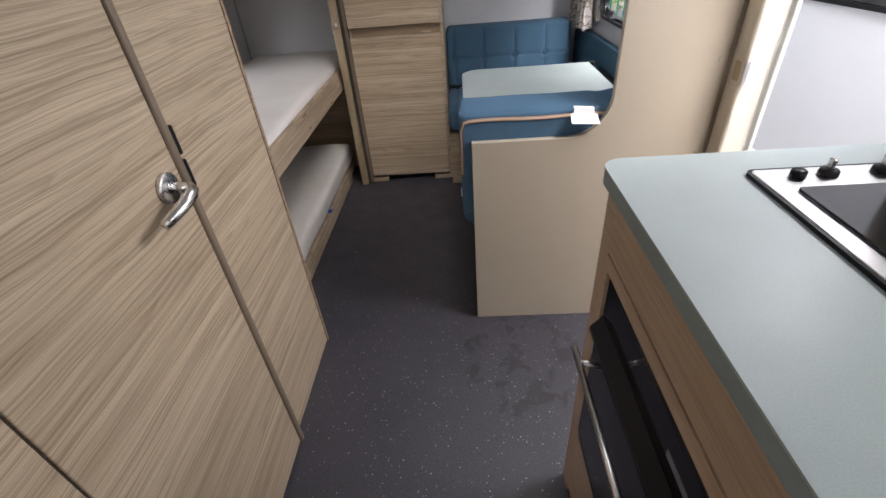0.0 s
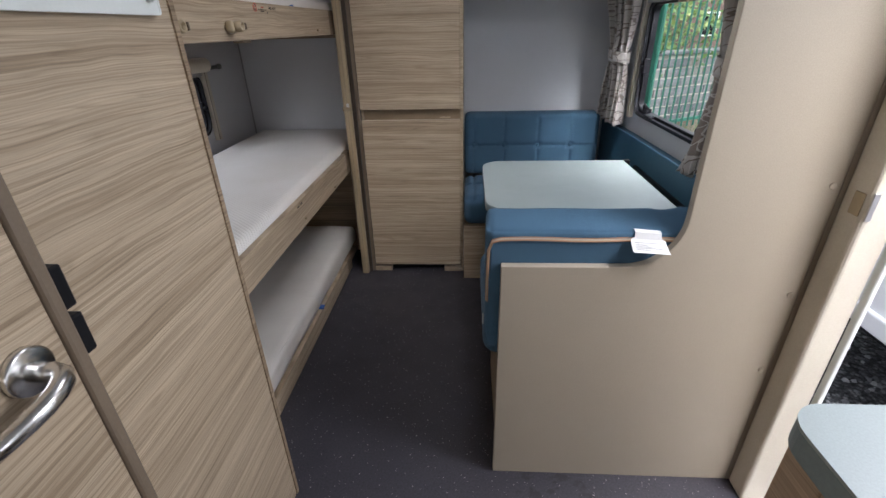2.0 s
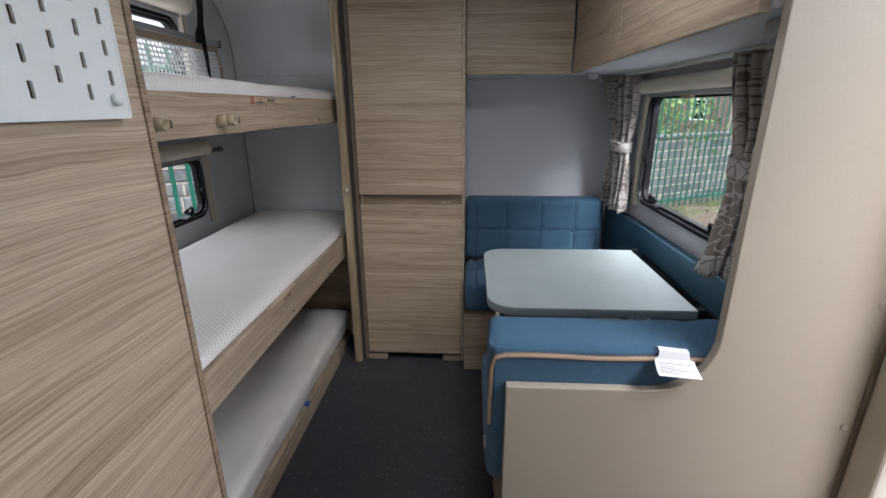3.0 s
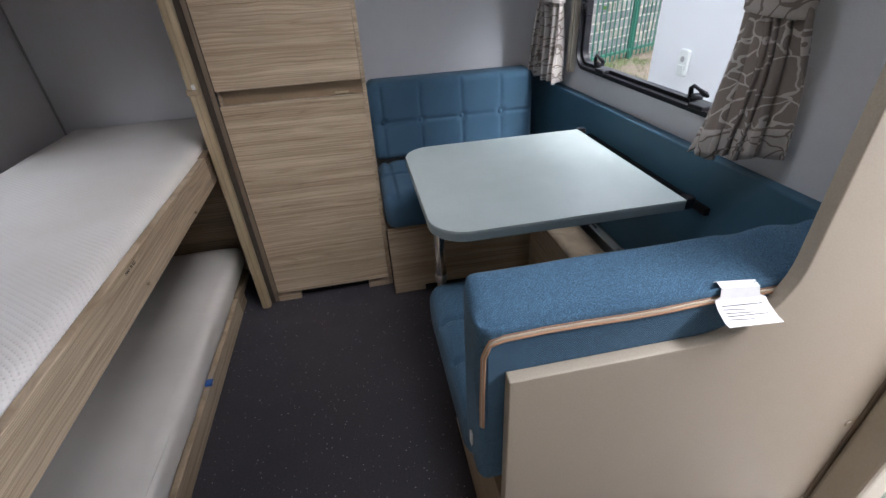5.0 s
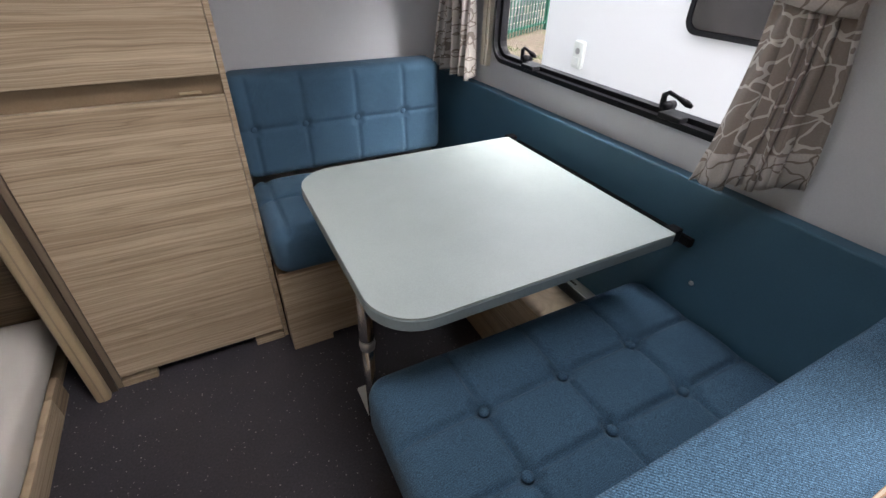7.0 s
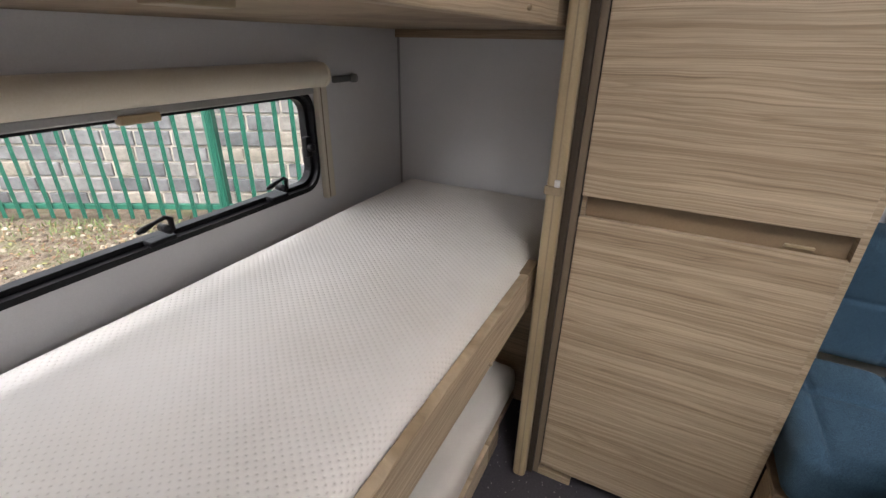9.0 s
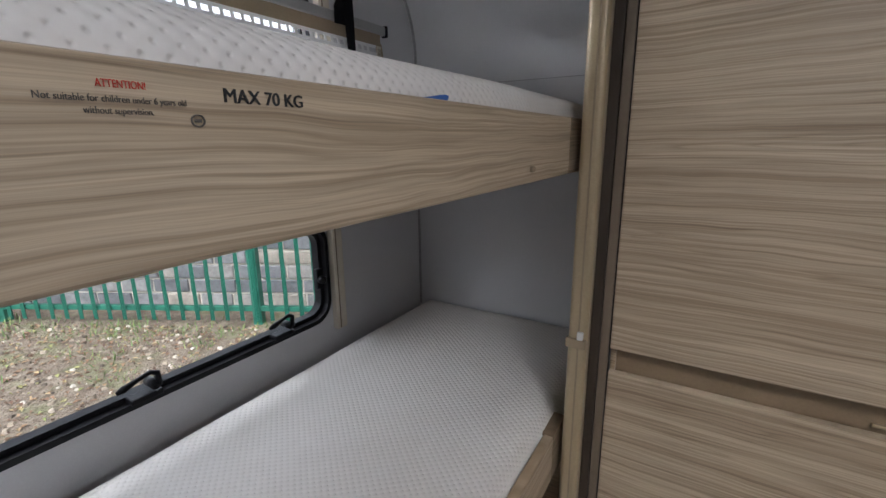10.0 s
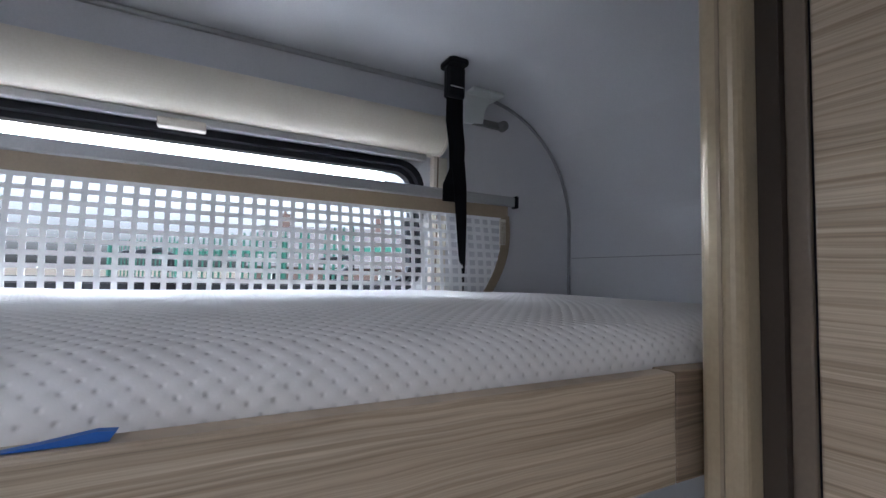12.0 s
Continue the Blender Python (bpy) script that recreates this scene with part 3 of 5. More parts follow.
def bunk_post():
    e = thing("bunk_post", (-0.605, 2.73, 0.0), "gold-beige rounded door post beside the bunks", "post")
    prof = arc(-0.615, 2.722, 0.012, 180, 270, 5) + arc(-0.601, 2.722, 0.012, 270, 360, 5) + [(-0.589, 2.765), (-0.627, 2.765)]
    part("profile", prism(prof, "z", 0.0, 1.90), PROFILE, e)
    part("groove", box(-0.6065, -0.6035, 2.708, 2.7105, 0.0, 1.90), TAN, e)
    part("back_strip", box(-0.5885, -0.5705, 2.738, 2.79, 0.0, 1.90), TAUPE_DARK, e, "dark brown strip in the recess beside the cabinet")
    part("collar", box(-0.630, -0.589, 2.705, 2.7165, 0.925, 0.945, 0.003), TAN, e, "tan clip collar")
    part("clip", box(-0.607, -0.595, 2.702, 2.7095, 0.945, 0.962, 0.002), PAPER, e, "small white clip")
    part("head", box(-0.640, -0.572, 2.70, 2.79, 1.90, TOP - 0.001, 0.004), TAN, e)
    return e


bunk_post()


# ---- bunks ----
def mattress(name, x0, x1, y0, y1, z0, z1, label, material, sag=0.004, r=0.03, crown=0.0, droop=0.0):
    def shape(p, nor):
        q = p.copy()
        if nor.z > -0.3:
            q.z += sag * noise.noise(Vector((p.x * 4, p.y * 3, z1 * 7))) - crown * max(0.0, (p.y - y1 + 0.5) / 0.5) ** 2
            q.z -= droop * max(0.0, (p.x - x1 + 0.14) / 0.14) ** 1.5
        if nor.x > 0.5:
            q.x += 0.006 * noise.noise(Vector((p.y * 5, p.z * 9, 1.0)))
        return q
    e = thing(name, ((x0 + x1) / 2, (y0 + y1) / 2, z0), label, "mattress", "bunk mattresses")
    part("cover", pillow(x0, x1, y0, y1, z0, z1, r, (30, 60, 8), shape), material, e, "", True)
    seam_z = z1 - 0.0105 if material == SMOOTH_CLOTH else z0 + 0.010
    part("seam_cord", tube([(x1 - 0.012 + 0.002 * math.sin(i), y0 + 0.03 + (y1 - y0 - 0.06) * i / 24, seam_z) for i in range(25)], 0.0025, 6), SMOOTH_CLOTH, e, "sewn edge seam", True)
    return e


def bunk(name, x_front, z0, z1, label):
    e = thing(name, (-1.0, 2.3, z0), label, "bunk bed", "bunks")
    part("front_board", box(x_front - 0.022, x_front, 1.346, 2.70, z0, z1, 0.003), OAK, e)
    # darker oak piece stands for the shade on the board beside the post
    part("end_board", box(x_front - 0.03, x_front - 0.0008, 2.7005, 2.79, z0, z1, 0.002), OAK_DARK, e, "inner end of the board, shade by the post put into its colour")
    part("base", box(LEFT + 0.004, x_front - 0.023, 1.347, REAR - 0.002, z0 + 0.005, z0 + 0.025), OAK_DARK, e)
    return e


BX = -0.640
top_bunk = bunk("bunk", BX, 1.268, 1.368, "upper bunk with oak front board and load notices")
mid_bunk = bunk("bunk", BX, 0.605, 0.715, "middle bunk with oak front board")
low_bunk = bunk("bunk", -0.705, 0.0, 0.085, "lowest bunk with low oak front board on the floor")
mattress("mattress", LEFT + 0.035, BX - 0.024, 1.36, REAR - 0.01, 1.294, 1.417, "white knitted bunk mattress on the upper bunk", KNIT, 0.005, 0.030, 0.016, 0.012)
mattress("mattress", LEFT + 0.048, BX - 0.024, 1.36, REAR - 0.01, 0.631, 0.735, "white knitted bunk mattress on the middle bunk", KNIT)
mattress("mattress", LEFT + 0.02, -0.712, 1.36, 2.98, 0.0865, 0.195, "beige smooth bunk mattress on the lowest bunk", SMOOTH_CLOTH, 0.010)
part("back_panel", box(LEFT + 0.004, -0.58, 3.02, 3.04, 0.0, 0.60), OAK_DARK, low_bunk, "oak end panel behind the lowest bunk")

part("vent", tube([(-0.80, 3.019, 0.50), (-0.80, 3.010, 0.50), (-0.80, 3.008, 0.50)], [0.035, 0.035, 0.028], 20), BLACK, low_bunk, "small round black vent", True)
for b, (y, z, label) in ((top_bunk, (2.505, 1.288, "")), (mid_bunk, (2.45, 0.62, "")), (mid_bunk, (2.038, 0.633, ""))):
    part("screw_cap", tube([(BX - 0.001, y, z), (BX + 0.004, y, z), (BX + 0.006, y, z)], [0.0045, 0.0045, 0.003], 14), TAN, b, "tan screw cap", True)


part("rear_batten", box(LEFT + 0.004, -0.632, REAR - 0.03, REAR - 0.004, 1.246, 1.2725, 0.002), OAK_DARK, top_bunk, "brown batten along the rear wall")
part("catch", box(-0.735, -0.700, 1.945, 1.998, 1.258, 1.2725, 0.002), TAN, top_bunk, "tan wooden catch under the base")


def board_knob(y):
    """A ladder holder on the upper board."""
    z = 1.303
    base = box(BX - 0.001, BX + 0.024, y - 0.017, y + 0.017, z - 0.017, z + 0.015, 0.011, 3)
    part("ladder_knob", base, PROFILE, top_bunk, "beige ladder holder knob", True)
    k = [(math.cos(2 * math.pi * i / 20), math.sin(2 * math.pi * i / 20)) for i in range(20)]
    ring_ = frame_ring("x", BX + 0.012, BX + 0.040, [(y + 0.006 + 0.0135 * a, z + 0.0135 * b) for a, b in k], [(y + 0.006 + 0.008 * a, z + 0.008 * b) for a, b in k])
    part("socket", ring_, PROFILE, top_bunk, "", True)
    part("knob_eye", tube([(BX + 0.025, y + 0.006, z), (BX + 0.030, y + 0.006, z)], 0.0079, 14), BLACK, top_bunk)
    part("socket_clip", box(BX + 0.016, BX + 0.044, y + 0.0185, y + 0.024, z - 0.008, z + 0.008, 0.002), TAUPE, top_bunk, "brown clip")


board_knob(1.74)
board_knob(1.47)


def on_board(y, z):
    """A pose on the front of a bunk board: text runs along +y, faces +x."""
    return Matrix.Translation((BX + 0.0008, y, z)) @ Matrix(((0, 0, 1, 0), (1, 0, 0, 0), (0, 1, 0, 0), (0, 0, 0, 1)))


for dy in (0.0, 0.00045):
    lettering("load_notice", "MAX 70 KG", 0.0105, on_board(2.033 + dy, 1.351 + dy * 0.3) @ Matrix.Translation((0, 0, dy * 0.2)), INK, top_bunk, "black printed load limit", 0.054)
lettering("warning_notice", "ATTENTION!", 0.0048, on_board(1.975, 1.3540), RED, top_bunk, "red printed warning", 0.020)
lettering("small_print", "Not suitable for children under 6 years old", 0.0042, on_board(1.953, 1.3478), GREY_INK, top_bunk, "fine grey warning print", 0.060)
lettering("small_print", "without supervision.", 0.0042, on_board(1.969, 1.3428), GREY_INK, top_bunk, "", 0.028)
ring = [(math.cos(2 * math.pi * i / 24), math.sin(2 * math.pi * i / 24)) for i in range(24)]
part("safety_mark", frame_ring("x", BX + 0.0003, BX + 0.0009, [(2.018 + 0.0038 * a, 1.341 + 0.0032 * b) for a, b in ring], [(2.018 + 0.0030 * a, 1.341 + 0.0025 * b) for a, b in ring]), GREY_INK, top_bunk)
part("mark_core", box(BX + 0.0003, BX + 0.0009, 2.0162, 2.0198, 1.3402, 1.3418), GREY_INK, top_bunk)
sign = frame_ring("x", BX + 0.0003, BX + 0.0009, [(1.932 + 0.0118 * a, 1.354 + 0.0118 * b) for a, b in ring], [(1.932 + 0.0100 * a, 1.354 + 0.0100 * b) for a, b in ring])
prism([(1.9235, 1.361), (1.925, 1.3622), (1.9405, 1.347), (1.939, 1.3458)], "x", BX + 0.0003, BX + 0.001, bm=sign)
part("age_sign", sign, RED, top_bunk, "red round prohibition sign")
part("age_symbol", frame_ring("x", BX + 0.0003, BX + 0.0008, [(1.9365 + 0.0042 * a, 1.3592 + 0.0034 * b) for a, b in ring], [(1.9365 + 0.0032 * a, 1.3592 + 0.0024 * b) for a, b in ring]), GREY_INK, top_bunk)
lettering("age_text", "0-6", 0.0066, on_board(1.9255, 1.3475), INK, top_bunk)
for dy in (0.0, 0.00045):
    lettering("load_notice", "MAX 70 KG", 0.0105, on_board(1.978 + dy, 0.697 + dy * 0.3) @ Matrix.Translation((0, 0, dy * 0.2)), INK, mid_bunk, "black printed load limit", 0.054)


def bedtag(y, z, x):
    e = thing("mattress_tag", (x, y, z), "small blue tag sewn into the mattress edge", "tag")
    part("loop", box(x - 0.012, x + 0.012, y - 0.012, y + 0.012, z - 0.006, z + 0.007, 0.003), BLUE_TAG, e)
    part("print", box(x + 0.0121, x + 0.0125, y - 0.007, y + 0.007, z - 0.002, z + 0.002), PAPER, e)
    return e


bedtag(2.212, 0.098, -0.706)
e = thing("mattress_tag", (BX - 0.012, 2.255, 1.37), "blue tag caught between mattress and board", "tag")
part("loop", prism([(2.236, 1.3685), (2.279, 1.3685), (2.282, 1.3730), (2.274, 1.3738), (2.252, 1.3705)], "x", BX - 0.012, BX - 0.006), BLUE_TAG, e)


# ---- windows ----
def window_unit(name, x, sign_, y0, y1, z0, z1, latches, stays, label):
    """A pop-out caravan window: black rounded frame, double pane, latches. sign_: +1 when the room lies towards +x."""
    e = thing(name, (x, (y0 + y1) / 2, z0), label, "window", kind="structure")
    out, inn = round_rect(y0 - 0.012, y1 + 0.012, z0 - 0.012, z1 + 0.012, 0.065, 8), round_rect(y0 + 0.016, y1 - 0.016, z0 + 0.016, z1 - 0.016, 0.045, 8)
    mid = round_rect(y0 + 0.004, y1 - 0.004, z0 + 0.004, z1 - 0.004, 0.055, 8)
    fr = part("window_frame", frame_ring("x", x - sign_ * 0.028, x + sign_ * 0.009, out, mid), BLACK, e)
    bm = frame_ring("x", x - sign_ * 0.03, x - sign_ * 0.004, mid, inn)
    part("sash", bm, BLACK, e)
    part("bead", frame_ring("x", x + sign_ * 0.009, x + sign_ * 0.014, round_rect(y0 - 0.004, y1 + 0.004, z0 - 0.004, z1 + 0.004, 0.06, 8), mid), BLACK, e)
    pane = part("pane", prism(round_rect(y0 + 0.01, y1 - 0.01, z0 + 0.01, z1 - 0.01, 0.05, 8), "x", x - sign_ * 0.022, x - sign_ * 0.019), GLASS, e)
    pane.visible_shadow = False
    for y in latches:
        l = part("latch", box(min(x - sign_ * 0.004, x + sign_ * 0.026), max(x - sign_ * 0.004, x + sign_ * 0.026), y - 0.030, y + 0.030, z0 + 0.004, z0 + 0.017, 0.003), BLACK, e)
        part("hub", tube([(x + sign_ * 0.002, y + 0.014, z0 + 0.034), (x + sign_ * 0.034, y + 0.014, z0 + 0.034)], 0.010, 14), BLACK, l, "", True)
        part("lever", tube([(x + sign_ * 0.028, y + 0.022, z0 + 0.030), (x + sign_ * 0.032, y + 0.020, z0 + 0.058), (x + sign_ * 0.036, y + 0.006, z0 + 0.066),
                            (x + sign_ * 0.040, y - 0.020, z0 + 0.062), (x + sign_ * 0.042, y - 0.046, z0 + 0.056), (x + sign_ * 0.042, y - 0.058, z0 + 0.053)], [0.007, 0.0065, 0.005, 0.0045, 0.0075, 0.004], 10), BLACK, l, "", True)
    for y, z in stays:
        s = part("stay", box(x - sign_ * 0.004, x + sign_ * 0.014, y - 0.012, y + 0.012, z - 0.03, z + 0.03, 0.004), BLACK, e)
        part("knob", tube([(x + sign_ * 0.010, y, z), (x + sign_ * 0.028, y, z), (x + sign_ * 0.03, y, z)], [0.011, 0.011, 0.008], 14), BLACK, s, "", True)
    return e


window_unit("window_1", LEFT, 1, 1.50, 2.765, 0.822, 1.10, (1.72, 2.25, 2.59), ((2.735, 0.945),), "low bunk window with black frame and latches")
window_unit("window_2", LEFT, 1, 1.50, 2.765, 1.42, 1.715, (1.72, 2.235, 2.575), ((2.735, 1.55),), "upper bunk window with black frame")
window_unit("window_3", RIGHT, -1, 1.93, 2.845, 0.885, 1.375, (2.10, 2.63), ((2.80, 1.10),), "dinette window with black frame and latches")
# assumed window, never in view, added around the kitchen fill lamp
window_unit("window_4", RIGHT, -1, -0.60, 0.30, 1.18, 1.58, (), (), "unseen kitchen window with black frame, assumed for its light")


def blind(name, x, sign_, y0, y1, zb, zt, strip_bottom, tabs, label):
    """Roller blind cassette over a window with side channels."""
    e = thing(name, (x, (y0 + y1) / 2, zb), label, "blind", "window blinds")
    prof = [(0.0, zb), (0.030, zb)] + arc(0.030, (zb + zt) / 2, (zt - zb) / 2, -90, 90, 28)[1:] + [(0.0, zt)]
    part("cassette", prism([(x + sign_ * d, z) for d, z in prof], "y", y0, y1), CREAM_BLIND, e)
    for y in (y0, y1):
        part("end_cap", prism([(x + sign_ * d * 1.04, zb - 0.002 + (z - zb) * 1.04) for d, z in prof], "y", y - 0.004, y + 0.004, 0.001), CREAM_BLIND, e)
    part("pull_bar", box(min(x + sign_ * 0.008, x + sign_ * 0.026), max(x + sign_ * 0.008, x + sign_ * 0.026), y0 + 0.02, y1 - 0.03, zb - 0.018, zb - 0.001, 0.003), ALU, e, "grey pull bar")
    for y in tabs:
        part("pull_tab", box(min(x + sign_ * 0.012, x + sign_ * 0.034), max(x + sign_ * 0.012, x + sign_ * 0.034), y - 0.04, y + 0.04, zb - 0.030, zb - 0.012, 0.003), PROFILE if zb < 1.5 else CREAM, e)
    for y in (y1 - 0.01,) if sign_ > 0 else (y0 + 0.02, y1 - 0.01):
        c = part("side_channel", box(min(x + sign_ * 0.001, x + sign_ * 0.022), max(x + sign_ * 0.001, x + sign_ * 0.022), y, y + 0.040, strip_bottom, zb - 0.001, 0.003), CREAM, e)
        part("channel_groove", box(min(x + sign_ * 0.001, x + sign_ * 0.023), max(x + sign_ * 0.001, x + sign_ * 0.023), y + 0.010, y + 0.014, strip_bottom + 0.004, zb - 0.002), TAUPE, c)
    return e


blind("roller_blind", LEFT, 1, 1.46, 2.795, 1.112, 1.178, 0.771, (2.266,), "cream roller blind cassette over the low bunk window")
blind("roller_blind", LEFT, 1, 1.46, 2.805, 1.745, 1.84, 1.40, (2.262,), "cream roller blind cassette over the upper bunk window")
blind("roller_blind", RIGHT, -1, 1.90, 2.88, 1.385, 1.445, 0.85, (2.45,), "cream roller blind cassette over the dinette window")


def wall_hook(y, z):
    e = thing("rail_hook", (LEFT, y, z), "small grey metal rail bracket on the bunk wall", "bracket", "rail brackets")
    part("bar", box(LEFT + 0.001, LEFT + 0.014, y - 0.072, y + 0.03, z - 0.009, z + 0.010, 0.003), BRACKET, e)
    part("end_eye", tube([(LEFT + 0.007, y + 0.022, z + 0.001), (LEFT + 0.022, y + 0.022, z + 0.001)], [0.015, 0.013], 16), BRACKET, e, "", True)
    return e


wall_hook(2.946, 1.124)
wall_hook(2.985, 1.858)


# ---- safety net on the upper bunk ----
def safety_net():
    e = thing("safety_net", (-1.31, 2.3, 1.40), "white bunk safety net with tan hem and aluminium rail", "safety net")
    x, zt, zb = -1.300, 1.606, 1.39
    y0, y1 = 1.40, 2.99
    part("rail", box(x - 0.008, x + 0.008, y0, y1 + 0.02, 1.631, 1.657, 0.004), ALU, e, "grey aluminium rail")
    part("rail_end", box(x - 0.010, x + 0.010, y1 + 0.02, y1 + 0.03, 1.628, 1.660, 0.003), BLACK, e, "black end cap")
    part("hem", box(x - 0.003, x + 0.003, y0, y1, 1.600, 1.632, 0.001), TAN, e, "tan woven hem")

    def bow(y, z):
        t = (zt - z) / (zt - zb)
        return x + 0.012 * math.sin(t * math.pi) + (0.035 * t * t if y > 2.85 else 0.035 * t * t * max(0, (y - 2.3) / 0.55))

    def edge(z):
        t = (zt - z) / (zt - zb)
        return y1 - 0.09 * t ** 2.2
    bm = bmesh.new()
    pitch, w = 0.0235, 0.0085
    n = int((y1 - 0.03 - y0) / pitch)
    zs = [zt - (zt - zb) * i / 8 for i in range(9)]
    for i in range(n):
        y = y0 + pitch * i
        rows_ = []
        for z in zs:
            lim = edge(z) - 0.012
            yy = min(y, lim - w)
            rows_.append((bm.verts.new((bow(yy, z), yy, z)), bm.verts.new((bow(yy, z), yy + w, z))))
        for a, b in zip(rows_, rows_[1:]):
            bm.faces.new((a[0], a[1], b[1], b[0]))
    for j in range(11):
        z = zt - 0.006 - j * 0.0205
        prev = None
        m = 40
        for i in range(m + 1):
            y = y0 + (edge(z) - 0.008 - y0) * i / m
            cur = (bm.verts.new((bow(y, z) + 0.0008, y, z)), bm.verts.new((bow(y, z) + 0.0008, y, z - 0.0080)))
            if prev:
                bm.faces.new((prev[0], cur[0], cur[1], prev[1]))
            prev = cur
    mesh = part("mesh", bm, NET, e, "white square mesh")
    mesh["kind"] = "stuff"
    mesh.modifiers.new("thick", "SOLIDIFY").thickness = 0.0012
    bm = bmesh.new()
    prev = None
    for i in range(13):
        z = 1.606 - 0.216 * i / 12
        cur = (bm.verts.new((bow(edge(z), z), edge(z) - 0.022, z)), bm.verts.new((bow(edge(z), z), edge(z) + 0.004, z)))
        if prev:
            bm.faces.new((prev[0], cur[0], cur[1], prev[1]))
        prev = cur
    hem = part("side_hem", bm, TAN, e, "tan woven side hem")
    hem.modifiers.new("thick", "SOLIDIFY").thickness = 0.003
    tag = part("hem_label", box(x + 0.016, x + 0.018, 2.955, 2.973, 1.525, 1.595), CREAM, e, "pale printed care label")
    for k in range(4):
        part("print_line", box(x + 0.0181, x + 0.0185, 2.9575 + 0.004 * k, 2.959 + 0.004 * k, 1.532, 1.588), TAUPE, tag)
    return e


safety_net()


def strap():
    e = thing("net_strap", (-1.30, 2.83, 1.93), "black webbing strap with buckle hanging from the ceiling", "strap")
    x = -1.235
    part("anchor", prism(round_rect(x - 0.03, x + 0.03, 2.765, 2.815, 0.012), "z", TOP - 0.012, TOP, 0.003), BLACK, e)
    part("buckle", box(x - 0.012, x + 0.012, 2.768, 2.814, TOP - 0.085, TOP - 0.012, 0.006), BLACK, e, "black plastic buckle")
    part("stitch", box(x + 0.0121, x + 0.0126, 2.775, 2.808, TOP - 0.062, TOP - 0.060), PAPER, e)

    def ribbon(name, pts, w):
        bm = bmesh.new()
        prev = None
        for (px, y, z, ww) in pts:
            cur = (bm.verts.new((px, y - ww, z)), bm.verts.new((px + 0.004, y + ww, z)))
            if prev:
                bm.faces.new((prev[0], cur[0], cur[1], prev[1]))
            prev = cur
        o = part(name, bm, BLACK_CLOTH, e)
        o.modifiers.new("thick", "SOLIDIFY").thickness = 0.0025
    ribbon("webbing", [(x, 2.791, TOP - 0.08, 0.020), (x - 0.012, 2.798, 1.80, 0.021), (x - 0.024, 2.813, 1.75, 0.020), (x - 0.040, 2.822, 1.70, 0.018), (x - 0.05, 2.818, 1.665, 0.025), (x - 0.052, 2.818, 1.625, 0.024)], 0.02)
    ribbon("tail", [(x - 0.034, 2.822, 1.72, 0.017), (x - 0.042, 2.834, 1.66, 0.016), (x - 0.042, 2.84, 1.56, 0.012), (x - 0.044, 2.845, 1.48, 0.007), (x - 0.046, 2.847, 1.41, 0.003)], 0.02)
    return e


strap()


def ceiling_clip():
    e = thing("ceiling_clip", (-1.33, 2.93, TOP), "small white plastic clip under the bunk ceiling", "clip")
    part("plate", prism([(2.885, TOP - 0.001), (2.985, TOP - 0.001), (2.985, TOP - 0.010), (2.962, TOP - 0.022), (2.948, TOP - 0.045), (2.942, TOP - 0.082), (2.880, TOP - 0.088), (2.885, TOP - 0.02)], "x", LEFT + 0.003, LEFT + 0.016, 0.002), OFFWHITE, e)
    part("lip", box(LEFT + 0.003, LEFT + 0.05, 2.89, 2.985, TOP - 0.0115, TOP - 0.002, 0.003), OFFWHITE, e)
    return e


ceiling_clip()


# ---- dinette ----
def divider():
    e = thing("divider", (0.45, 1.445, 0.0), "sand laminate divider panel with a curved cut-out", "partition", kind="structure")
    r = 0.125
    outline = [(0.078, 0.0), (0.806, 0.0), (0.806, TOP), (0.503, TOP)] + [(p, q) for p, q in arc(0.503 - r, 0.757 + r, r, 0, -90, 12)] + [(0.078, 0.757)]
    part("panel", prism(outline, "y", 1.436, 1.458, 0.002), SAND, e)
    for z in (0.445, 0.683, 0.963, 1.25):
        part("screw_cap", tube([(0.786, 1.437, z), (0.786, 1.4335, z), (0.786, 1.433, z)], [0.0075, 0.0075, 0.006], 16), SAND, e, "", True)
    return e


divider()
structure("divider_filler", box(0.8065, 0.8395, 1.4355, 1.458, 0.0, TOP), SAND, "sand filler strip between divider and wall", "trim")


def door_frame():
    e = thing("door_frame", (0.86, 1.07, 0.0), "cream aluminium frame of the open entrance door", "door frame", kind="structure")
    for y0, y1 in ((1.364, 1.4345), (0.797, 0.830)):
        part("jamb", box(0.812, 0.885, y0, y1, 0.0, 1.80 if y0 < 1 else TOP, 0.010, 3), CREAM, e)
    part("seal", box(0.886, 0.898, 1.35, 1.37, 0.0, 1.80, 0.004), OFFWHITE, e, "white outer flange")
    part("head", box(0.822, 0.885, 0.8305, 1.3615, 1.765, 1.80, 0.006), CREAM, e)
    part("threshold", box(0.80, 0.90, 0.8305, 1.3615, -0.012, 0.012, 0.004), ALU, e)
    st = part("strike_plate", box(0.809, 0.8125, 1.376, 1.404, 0.915, 0.965, 0.002), PROFILE, e, "small metal strike plate")
    part("keeper", box(0.814, 0.826, 1.3605, 1.3645, 0.91, 0.97, 0.001), STEEL, st)
    return e


door_frame()


